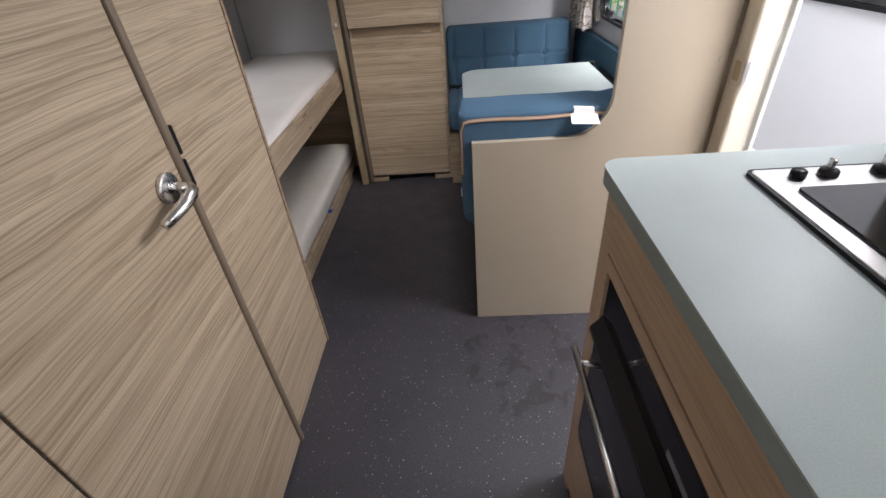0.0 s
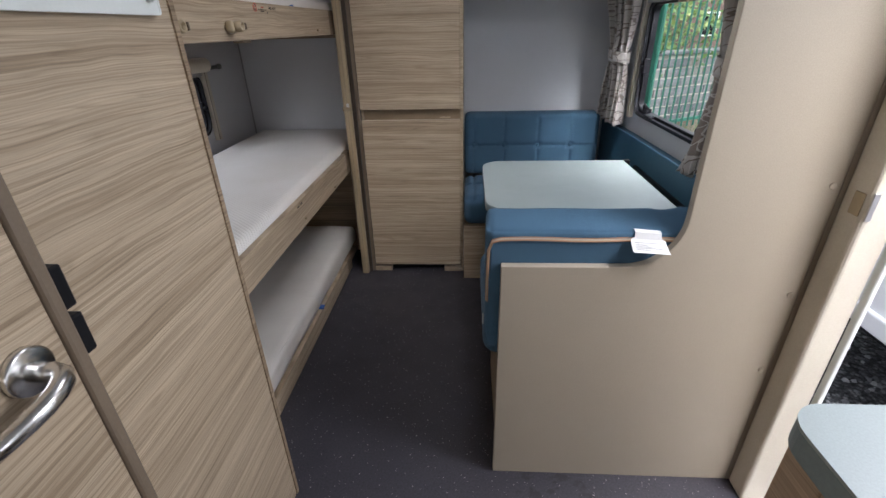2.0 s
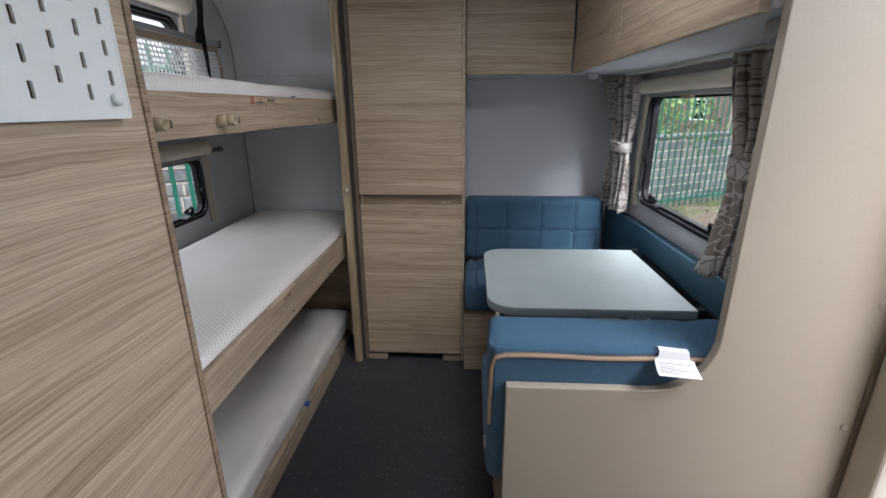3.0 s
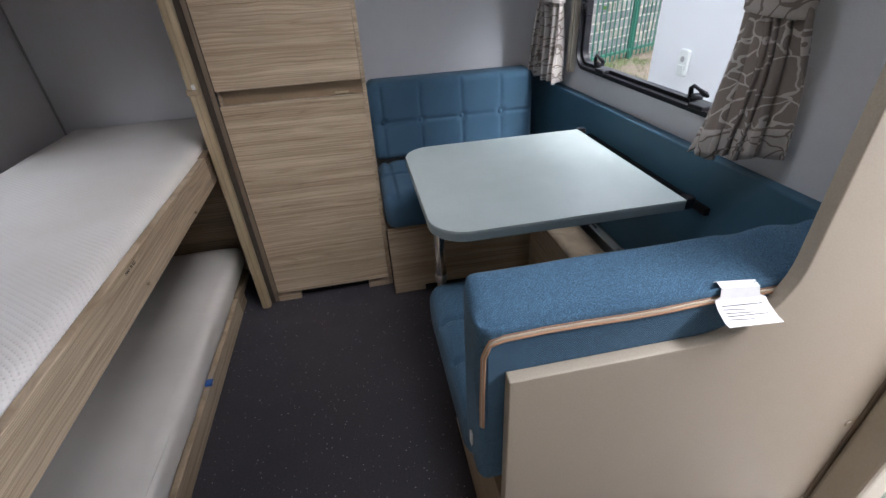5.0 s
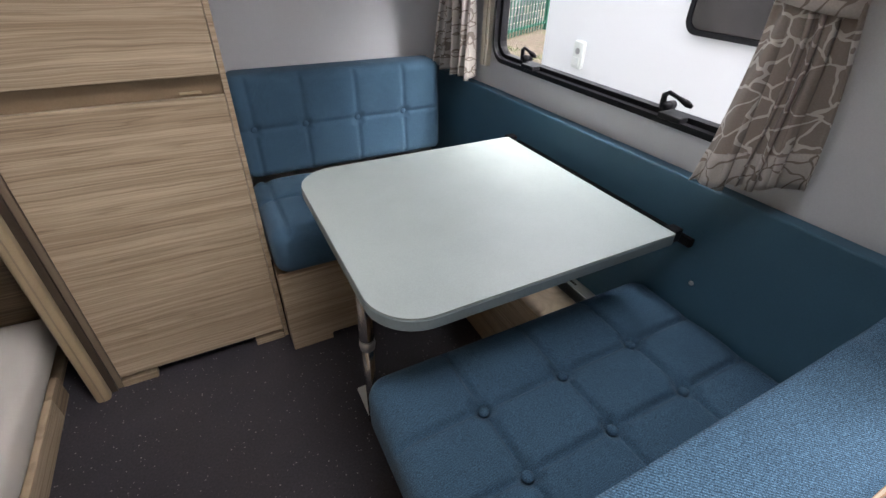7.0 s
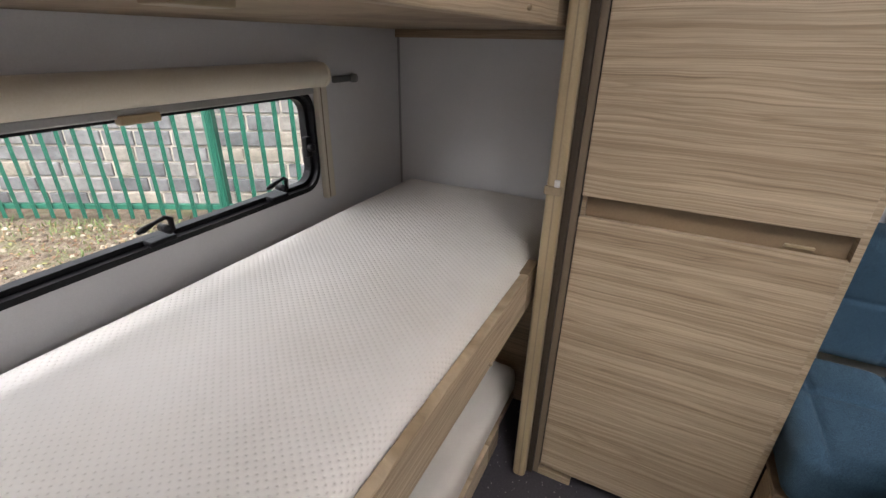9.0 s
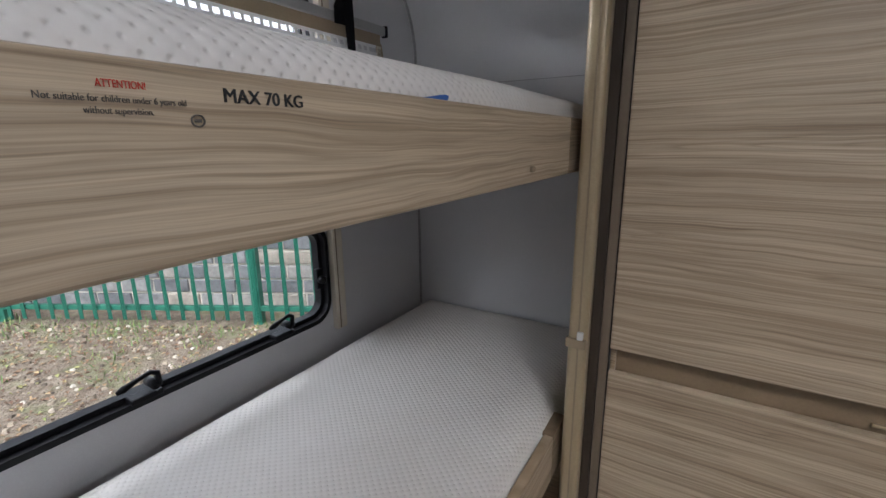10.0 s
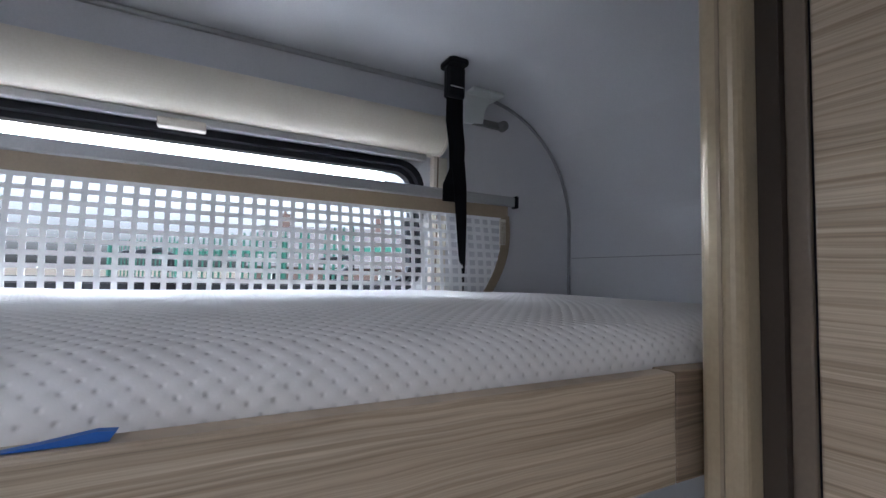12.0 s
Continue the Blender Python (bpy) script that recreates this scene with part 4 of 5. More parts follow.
def tufted(p, nor, spots, seams, axis, face, deep=0.022, wide=0.035):
    """Pulls the skin in at buttons and along seams. axis: the index of the skin's direction, face: its sign."""
    if nor[axis] * face < 0.55:
        return p
    a, b = [i for i in range(3) if i != axis]
    d = 0.0
    for s in spots:
        rr = (p[a] - s[0]) ** 2 + (p[b] - s[1]) ** 2
        d = max(d, deep * 1.5 * math.exp(-rr / (wide * 0.6) ** 2))
    for k, at_ in seams:
        d = max(d, deep * (0.34 * math.exp(-abs(p[k] - at_) / 0.018) + 0.46 * math.exp(-((p[k] - at_) / 0.006) ** 2)))
    q = p.copy()
    q[axis] -= face * d
    return q


def button(parent, p, axis, face):
    d = Vector((0, 0, 0))
    d[axis] = face
    p = Vector(p)
    part("button", tube([p - d * 0.004, p + d * 0.003, p + d * 0.0055], [0.0105, 0.0105, 0.006], 14), BLUE, parent, "fabric-covered button", True)


def seat_cushion(name, x0, x1, y0, y1, z0, z1, spots, seams, label, n=(190, 120, 8)):
    e = thing(name, ((x0 + x1) / 2, (y0 + y1) / 2, z0), label, "cushion", "dinette cushions")

    def shape(p, nor):
        return tufted(p, nor, spots, seams, 2, 1)
    part("cover", pillow(x0, x1, y0, y1, z0, z1, 0.045, n, shape), BLUE, e, "", True)
    for a, b in spots:
        button(e, (a, b, z1 - 0.020), 2, 1)
    return e


# near bench, in front of the divider
SX = (0.221, 0.408, 0.597)
SY = (1.868, 1.732)


def bench(name, parts_, label):
    xs = [v for b in parts_ for v in b[1][0:2]]
    ys = [v for b in parts_ for v in b[1][2:4]]
    e = thing(name, (sum(xs) / len(xs), sum(ys) / len(ys), 0.0), label, "bench", "dinette benches")
    for pn, b, m in parts_:
        part(pn, box(*b, 0.002), m, e)
    return e


bench("bench_base", [("front_panel", (0.092, 0.104, 1.46, 1.945, 0.0, 0.345), OAK), ("side_panel", (0.105, 0.80, 1.925, 1.943, 0.0, 0.345), OAK),
                     ("seat_board", (0.092, 0.80, 1.46, 1.945, 0.346, 0.36), OAK_DARK)], "light oak bench base behind the divider")
seat_cushion("seat_cushion", 0.042, 0.795, 1.56, 2.035, 0.361, 0.512, [(a, b) for a in SX for b in SY],
             [(0, v) for v in SX] + [(1, v) for v in SY], "blue woven bench cushion with buttons on the near bench")


def back_cushion_near():
    e = thing("back_cushion", (0.42, 1.50, 0.52), "blue woven backrest cushion with tan piping and care label", "cushion", "dinette cushions")

    def shape(p, nor):
        q = p.copy()
        if nor.z > 0.3:
            q.z -= 0.035 * max(0.0, min(1.0, (1.56 - p.y) / 0.11)) - 0.012
            if 0.45 < p.x < 0.62:
                q.z -= 0.004 * math.sin((p.x - 0.45) / 0.17 * 9 + p.y * 20)
        q.z += 0.004 * noise.noise(Vector((p.x * 6, p.y * 8, p.z * 5)))
        return q
    part("cover", pillow(0.040, 0.80, 1.4595, 1.562, 0.48, 0.858, 0.019, (60, 14, 24), shape), BLUE, e, "", True)
    part("boxing", box(0.052, 0.78, 1.4590, 1.4650, 0.66, 0.815, 0.002), BLUE, e)
    for dz, dy, m in ((0.0, 0.0, ORANGE), (0.0036, 0.0015, PALE_CORD), (0.0072, 0.004, ORANGE)):
        pts = [(0.046 - dz * 0.4, 1.458 + dy, 0.64), (0.046 - dz * 0.4, 1.457 + dy, 0.70), (0.048 - dz * 0.4, 1.457 + dy, 0.79), (0.056, 1.457 + dy, 0.812 + dz), (0.075, 1.457 + dy, 0.818 + dz)]
        pts += [(0.075 + 0.70 * i / 12, 1.457 + dy, 0.818 + dz + 0.002 * math.sin(i * 1.3)) for i in range(1, 13)]
        part("piping", tube(pts, 0.0021, 8), m, e, "tan piping cord", True)
    # care label folded over the piping
    bm = bmesh.new()
    prev = None
    for y, z, w in ((1.478, 0.840, 0.029), (1.468, 0.8465, 0.030), (1.457, 0.843, 0.030), (1.4530, 0.831, 0.031), (1.4515, 0.8265, 0.040), (1.441, 0.8185, 0.041), (1.424, 0.811, 0.042), (1.414, 0.8095, 0.042)):
        cur = (bm.verts.new((0.425 - w, y, z)), bm.verts.new((0.425 + w, y - 0.004, z - 0.004)))
        if prev:
            bm.faces.new((prev[0], cur[0], cur[1], prev[1]))
        prev = cur
    lab = part("care_label", bm, PAPER, e, "white printed care label")
    lab.modifiers.new("thick", "SOLIDIFY").thickness = 0.0006
    rnd = random.Random(3)
    for k, (y, z) in enumerate(((1.4440, 0.8212), (1.4400, 0.8184), (1.4345, 0.8160), (1.4300, 0.8140), (1.4255, 0.8121))):
        x0 = 0.425 - 0.034
        x1 = 0.425 + (0.030 if k % 3 == 0 else rnd.uniform(-0.008, 0.026))
        pb = bmesh.new()
        pb.faces.new([pb.verts.new(p) for p in ((x0, y, z + 0.0006), (x1, y - 0.0030, z - 0.0028), (x1, y - 0.0041, z - 0.0032), (x0, y - 0.0011, z + 0.0002))])
        part("print_line", pb, INK, lab)
    part("side_tag", box(0.036, 0.0395, 1.50, 1.512, 0.535, 0.565, 0.001), PAPER, e, "small grey side tag")
    return e


back_cushion_near()

# far bench under the rear wall
bench("bench_base", [("front_panel", (-0.030, 0.80, 2.662, 2.680, 0.03, 0.325), OAK), ("foot_panel", (-0.030, 0.11, 2.664, 2.678, 0.0, 0.0295), OAK),
                     ("side_panel", (-0.030, -0.014, 2.681, 2.75, 0.0, 0.325), OAK), ("seat_board", (-0.030, 0.80, 2.662, REAR - 0.01, 0.326, 0.340), OAK_DARK)],
      "light oak bench base against the rear wall")
FX = (0.025, 0.199, 0.390, 0.575)
seat_cushion("seat_cushion", -0.030, 0.795, 2.630, 3.04, 0.341, 0.505, [], [(0, v) for v in FX] + [(1, 2.86)], "blue woven bench cushion on the rear bench", n=(130, 64, 8))


def back_cushion_far():
    e = thing("back_cushion", (0.35, 3.12, 0.51), "blue woven buttoned backrest cushion on the rear wall", "cushion", "dinette cushions")
    spots = [(v, 0.667) for v in FX]

    def shape(p, nor):
        q = tufted(p, nor, spots, [(0, v) for v in FX] + [(2, 0.667)], 1, -1, 0.013)
        q.y += 0.16 * max(0.0, p.z - 0.5) * 0.35
        return q
    part("cover", pillow(-0.030, 0.735, 3.035, 3.17, 0.495, 0.843, 0.034, (130, 8, 64), shape), BLUE, e, "", True)
    for a, b in spots:
        button(e, (a, 3.035 + 0.010 + 0.016, b), 1, -1)
    return e


back_cushion_far()


def teal_panel():
    e = thing("side_panel", (0.815, 2.3, 0.36), "blue-painted side panel along the dinette wall", "panel")
    outline = [(1.46, 0.345), (REAR - 0.002, 0.345), (REAR - 0.002, 0.775), (2.85, 0.785), (1.46, 0.802)]
    part("board", prism(outline, "x", 0.80, 0.8385, 0.004), TEAL, e)
    part("screw_head", tube([(0.7995, 1.90, 0.572), (0.796, 1.90, 0.572)], [0.006, 0.005], 14), STEEL, e, "", True)
    part("wall_rail", box(0.785, 0.7995, 1.93, 2.60, 0.655, 0.675, 0.002), BLACK, e, "black table rail")
    return e


teal_panel()
structure("under_table_box", box(0.60, 0.742, 2.045, 2.66, 0.0, 0.33, 0.003), OAK, "low oak storage box under the table", "trim")
strip = thing("wall_strip", (0.782, 2.35, 0.337), "flat white metal strip along the wall under the table", "strip")
part("plate", box(0.768, 0.799, 2.05, 2.655, 0.337, 0.343, 0.001), OFFWHITE, strip)
for y in (2.24, 2.46):
    part("print", box(0.780, 0.788, y - 0.03, y + 0.03, 0.3432, 0.3436), GREY_INK, strip)


def table():
    e = thing("dinette_table", (0.40, 2.25, 0.0), "pale green laminate dinette table with rounded corners", "table")
    x0, x1, y0, y1, r = 0.058, 0.720, 1.930, 2.560, 0.095
    outline = [(x1, y0), (x1, y1)] + arc(x0 + r, y1 - r, r, 90, 180, 10) + arc(x0 + r, y0 + r, r, 180, 270, 10)
    inset = [(x1, y0 + 0.001), (x1, y1 - 0.001)] + arc(x0 + r, y1 - r, r - 0.001, 90, 180, 10) + arc(x0 + r, y0 + r, r - 0.001, 180, 270, 10)
    part("tabletop", prism(inset, "z", 0.7075, 0.711), MINT, e)
    part("edge_band", prism(outline, "z", 0.682, 0.7074, 0.003), MINT_EDGE, e, "darker grey-green edge")
    part("leg", tube([(0.118, 2.24, 0.682), (0.119, 2.246, 0.385), (0.119, 2.247, 0.365)], 0.018, 18), CHROME, e, "", True)
    part("leg_joint", tube([(0.119, 2.246, 0.375), (0.119, 2.247, 0.36), (0.1195, 2.248, 0.345)], [0.0195, 0.021, 0.0185], 18), STEEL, e, "", True)
    part("lower_leg", tube([(0.1195, 2.248, 0.36), (0.124, 2.272, 0.008)], 0.0155, 18), CHROME, e, "", True)
    part("foot", prism(round_rect(0.113, 0.148, 2.13, 2.404, 0.004), "z", 0.0005, 0.008, 0.001), OFFWHITE, e, "flat white floor plate")
    part("hinge_rail", box(0.66, 0.72, 2.0, 2.02, 0.665, 0.6815, 0.002), STEEL, e)
    part("brace", prism([(0.25, 0.678), (0.28, 0.678), (0.72, 0.52), (0.72, 0.50)], "y", 2.24, 2.27), ALU, e, "grey folding brace")
    for y in (1.95, 2.565):
        part("bracket", box(0.7205, 0.752, y - 0.014, y + 0.014, 0.680, 0.712, 0.004), BLACK, e, "black table bracket")
    return e


table()


# overhead lockers
def locker(name, boxes, label, doors=()):
    e = thing(name, ((boxes[0][0] + boxes[0][1]) / 2, (boxes[0][2] + boxes[0][3]) / 2, boxes[0][4]), label, "cabinet", "overhead lockers")
    part("carcass", box(*boxes[0], 0.002), WALL, e)
    for d in doors:
        part("locker_door", box(*d, 0.002), OAK, e)
    return e


locker("overhead_locker", [(-0.030, 0.465, 2.892, REAR - 0.003, 1.478, 1.60)], "light oak overhead locker on the rear wall", [(-0.030, 0.462, 2.873, 2.891, 1.476, 1.855)])
part("top_strip", box(-0.030, 0.465, 2.876, 2.90, 1.8555, 1.893), TAUPE, bpy.data.objects["overhead_locker"], "brown strip under the ceiling")
part("head_filler", box(-0.030, 0.465, 2.878, 2.90, 1.8935, TOP - 0.001), WHITE, bpy.data.objects["overhead_locker"])
locker("overhead_locker", [(0.486, RIGHT - 0.002, 1.46, REAR - 0.2, 1.482, 1.62)], "light oak overhead locker above the dinette window",
       [(0.467, 0.485, 2.205, 2.868, 1.476, 1.864), (0.467, 0.485, 1.46, 2.2, 1.476, 1.864)])
part("top_strip", box(0.470, 0.49, 1.46, 2.872, 1.865, 1.893), TAUPE, bpy.data.objects["overhead_locker.001"], "brown strip under the ceiling")
part("head_filler", box(0.472, 0.49, 1.46, 2.872, 1.8935, TOP - 0.001), WHITE, bpy.data.objects["overhead_locker.001"])
rail = thing("curtain_rail", (0.79, 2.3, 1.46), "pale grey curtain rail under the locker", "curtain rail")
part("track", box(0.765, 0.785, 1.50, 3.10, 1.468, 1.4815, 0.002), OFFWHITE, rail)
for y in (1.56, 2.94):
    part("glide", box(0.55, 0.60, y - 0.02, y + 0.02, 1.452, 1.4815, 0.004), ALU, rail)
    part("glide_knob", tube([(0.60, y, 1.458), (0.615, y, 1.448), (0.62, y, 1.44)], [0.011, 0.012, 0.008], 12), ALU, rail, "", True)


# curtains
def curtain(name, x, y_top, y_tie, y_bot, z_top, z_tie, z_bot, folds, seed, label, skew=0.0, low=1.0, turned=False, swing=(0.0, 0.0, 0.0)):
    e = thing(name, (x, sum(y_tie) / 2, z_bot), label, "curtain", "dinette curtains")
    rnd = random.Random(seed)
    ph = [rnd.uniform(0, 6.28) for _ in range(4)]
    bm = bmesh.new()
    NU, NV = 90, 40
    grid = []
    for j in range(NV + 1):
        z = z_top + (z_bot - z_top) * j / NV
        if z > z_tie:
            t = (z_top - z) / (z_top - z_tie)
            s = t * t * (3 - 2 * t)
            a = y_top[0] + (y_tie[0] - y_top[0]) * s
            b = y_top[1] + (y_tie[1] - y_top[1]) * s
            out = swing[0] + (swing[1] - swing[0]) * s
        else:
            t = (z_tie - z) / (z_tie - z_bot)
            s = t ** 0.8
            a = y_tie[0] + (y_bot[0] - y_tie[0]) * s
            b = y_tie[1] + (y_bot[1] - y_tie[1]) * s
            out = swing[1] + (swing[2] - swing[1]) * s
        pinch = math.exp(-((z - z_tie) / 0.07) ** 2)
        row = []
        for i in range(NU + 1):
            u = i / NU
            amp = 0.026 * (1 - 0.6 * pinch) * (0.55 + 0.45 * abs(z - z_tie) / 0.3) * (1 if z > z_tie else (low + (1 - low) * max(0.0, 1 - u * 2.4)))
            uu = u + 0.055 * math.sin(u * 9 + ph[1] + z * 5) + 0.02 * math.sin(u * 23 + ph[3] - z * 9)
            dx = amp * math.sin(uu * folds * 2 * math.pi + ph[0]) + 0.008 * math.sin(uu * folds * 4.7 * math.pi + ph[2] + z * 3)
            bulge = 0.02 * math.sin(u * math.pi) * pinch
            zz = z + (skew * (u - 0.5) if j > NV * 0.5 else 0) * (j / NV - 0.5) * 2 + (0.006 * math.sin(u * 17 + ph[3]) if j == NV else 0)
            row.append(bm.verts.new((x - dx - bulge - out * u, a + (b - a) * u + 0.012 * math.cos(uu * folds * 2 * math.pi + ph[0]), zz)))
        grid.append(row)
    spots = [[v.co.copy() for v in row] for row in grid]
    bm.free()

    def drape(name_, rows_, dx, material, label_=""):
        d = bmesh.new()
        rows_ = [[d.verts.new((p.x - dx, p.y, p.z)) for p in row] for row in rows_]
        for r0, r1 in zip(rows_, rows_[1:]):
            for i in range(NU):
                d.faces.new((r0[i], r0[i + 1], r1[i + 1], r1[i]))
        o = part(name_, d, material, e, label_, True)
        o.modifiers.new("thick", "SOLIDIFY").thickness = 0.0016
    k = int(NV * (z_top - z_tie) / (z_top - z_bot))
    drape("upper_drape", spots[:k + 1], 0.0, CURTAIN)
    if turned:
        drape("lower_drape", spots[k:], 0.0, CURTAIN_BACK, "reverse side with pale lines on taupe")
        drape("hem", spots[-5:], 0.0035, CURTAIN, "turned-up pale hem")
    else:
        drape("lower_drape", spots[k:], 0.0, CURTAIN)
    a, b = y_tie
    band = bmesh.new()
    rows_ = []
    for dz in (0.026, 0.013, 0.0, -0.013, -0.026):
        rr = []
        for k in range(24):
            an = 2 * math.pi * k / 24
            rr.append(band.verts.new((x - 0.005 - swing[1] * (0.5 + 0.5 * math.sin(an)) + 0.040 * math.cos(an), (a + b) / 2 + ((b - a) / 2 + 0.012) * math.sin(an), z_tie + dz + 0.01 * math.sin(an))))
        rows_.append(rr)
    for r0, r1 in zip(rows_, rows_[1:]):
        for k in range(24):
            band.faces.new((r0[k], r0[(k + 1) % 24], r1[(k + 1) % 24], r1[k]))
    t = part("tieback", band, CURTAIN, e, "matching tieback band", True)
    t.modifiers.new("thick", "SOLIDIFY").thickness = 0.003
    return e


curtain("curtain", 0.785, (1.745, 2.02), (1.832, 1.908), (1.797, 1.908), 1.470, 1.165, 0.855, 5, 3, "taupe curtain with pale curving lines, tied back near the divider", skew=-0.02, low=0.15, turned=True, swing=(0.035, 0.050, 0.105))
curtain("curtain", 0.785, (2.885, 3.14), (2.93, 3.02), (2.890, 3.08), 1.470, 1.14, 0.812, 4, 8, "taupe curtain with pale curving lines, tied back in the rear corner", skew=0.02, swing=(0.05, 0.045, 0.045))


# ---- kitchen ----
KX, KY0, KY1, KZ = 0.296, -0.95, 0.78, 0.983


def kitchen():
    e = thing("kitchen_cabinet", (0.56, -0.08, 0.0), "light oak kitchen cabinet with drawer and built-in oven", "cabinet")
    body = bmesh.new()
    box(KX + 0.02, RIGHT - 0.002, KY1 - 0.018, KY1 - 0.002, 0.0, 0.950, bm=body)
    box(KX + 0.02, RIGHT - 0.002, KY0, KY0 + 0.016, 0.0, 0.950, bm=body)
    box(KX + 0.20, KX + 0.215, KY0 + 0.017, KY1 - 0.019, 0.0, 0.93, bm=body)
    part("body", body, OAK_PLAIN, e)
    part("corner_post", box(KX + 0.002, KX + 0.02, 0.732, KY1 - 0.002, 0.0, 0.950, 0.002), OAK_PLAIN, e)
    part("drawer_front", box(KX, KX + 0.018, 0.02, 0.730, 0.832, 0.948, 0.002), OAK_PLAIN, e)
    part("drawer_front", box(KX, KX + 0.018, -0.93, 0.016, 0.832, 0.948, 0.002), OAK_PLAIN, e)
    part("cabinet_door", box(KX, KX + 0.018, -0.93, 0.066, 0.05, 0.827, 0.002), OAK_PLAIN, e)
    part("oven_surround", frame_ring("x", KX, KX + 0.018, [(0.072, 0.05), (0.730, 0.05), (0.730, 0.827), (0.072, 0.827)], [(0.10, 0.30), (0.716, 0.30), (0.716, 0.798), (0.10, 0.798)]), OAK_PLAIN, e)
    part("plinth", box(KX + 0.04, KX + 0.05, KY0 + 0.02, 0.73, 0.0, 0.05), BLACK, e)
    return e


kitchen()


def worktop():
    e = thing("worktop", (0.56, -0.08, 0.953), "pale green laminate kitchen worktop with rounded corner", "worktop")
    x0, x1, r = 0.276, RIGHT - 0.002, 0.035
    outline = [(x1, KY0), (x1, KY1)] + arc(x0 + r, KY1 - r, r, 90, 180, 8) + [(x0, KY0)]
    part("top", prism(outline, "z", 0.9795, KZ), MINT, e)
    part("edge_band", prism([(a + (0.0006 if a < 0.32 else 0), b) for a, b in outline], "z", 0.953, 0.9794, 0.002), MINT_EDGE, e, "darker grey-green edge")
    return e


worktop()


def oven():
    e = thing("oven", (0.40, 0.40, 0.30), "black built-in oven with steel bar handle", "oven")
    part("case", box(KX + 0.012, KX + 0.19, 0.101, 0.715, 0.301, 0.797, 0.003), BLACK, e)
    part("control_panel", box(KX + 0.004, KX + 0.0115, 0.105, 0.711, 0.70, 0.790, 0.002), BLACK_GLOSS, e)
    part("upper_lip", prism([(KX + 0.003, 0.70), (KX - 0.018, 0.674), (KX - 0.018, 0.664), (KX + 0.011, 0.664), (KX + 0.011, 0.70)], "y", 0.105, 0.707, 0.001), BLACK, e)
    d = part("oven_door", box(KX - 0.006, KX + 0.0115, 0.105, 0.707, 0.335, 0.660, 0.004), BLACK_GLOSS, e, "black glass door")
    part("door_handle", tube([(0.240, 0.14, 0.668), (0.240, 0.66, 0.668)], 0.006, 14), STEEL, d, "brushed steel bar", True)
    for y in (0.17, 0.625):
        part("handle_post", tube([(KX - 0.004, y, 0.650), (0.240, y, 0.668)], 0.0055, 10), STEEL, d, "", True)
    part("vent_bar", box(KX - 0.002, KX + 0.0115, 0.105, 0.707, 0.303, 0.331, 0.003), BLACK, e)
    part("maker_plate", box(KX + 0.003, KX + 0.0039, 0.36, 0.42, 0.728, 0.740), STEEL, e)
    for y in (0.18, 0.24, 0.30):
        part("oven_knob", tube([(KX + 0.0035, y, 0.74), (KX - 0.008, y, 0.74), (KX - 0.011, y, 0.74)], [0.013, 0.012, 0.010], 18), BLACK, e, "", True)
    return e


oven()


def hob():
    e = thing("hob", (0.63, 0.45, KZ), "steel gas hob with a glass lid let into the worktop", "hob")
    x0, x1, y0, y1 = 0.462, 0.815, 0.13, 0.703
    part("rim", frame_ring("z", KZ + 0.0002, KZ + 0.006, round_rect(x0, x1, y0, y1, 0.012), round_rect(x0 + 0.005, x1 - 0.005, y0 + 0.005, y1 - 0.005, 0.009)), BLACK, e)
    part("steel_tray", prism(round_rect(x0 + 0.005, x1 - 0.005, y0 + 0.005, y1 - 0.005, 0.009), "z", KZ + 0.0003, KZ + 0.007, 0.001), STEEL, e)
    part("glass_lid", prism(round_rect(x0 + 0.032, x1 - 0.02, y0 + 0.02, 0.636, 0.008), "z", KZ + 0.0075, KZ + 0.011, 0.001), BLACK_GLOSS, e, "dark reflecting glass lid")
    part("ignition_button", tube([(0.517, 0.671, KZ + 0.007), (0.517, 0.671, KZ + 0.016), (0.517, 0.671, KZ + 0.018)], [0.010, 0.010, 0.008], 18), BLACK, e, "", True)
    for x in (0.559, 0.630, 0.70):
        k = part("gas_knob", tube([(x, 0.673, KZ + 0.007), (x, 0.673, KZ + 0.014), (x, 0.673, KZ + 0.016)], [0.0125, 0.012, 0.010], 20), BLACK, e, "", True)
        part("grip", box(x - 0.003, x + 0.003, 0.668, 0.679, KZ + 0.0155, KZ + 0.031, 0.002), CHROME, k)
    return e


hob()

# ---- outdoors ----
GZ = -0.48
FX0, FY0, FDX, FDY = -4.28, 4.48, 0.878, 0.479


def along(s, off=0.0):
    """A point on the fence line, s metres along it and off metres behind it."""
    return FX0 + FDX * s - FDY * off, FY0 + FDY * s + FDX * off


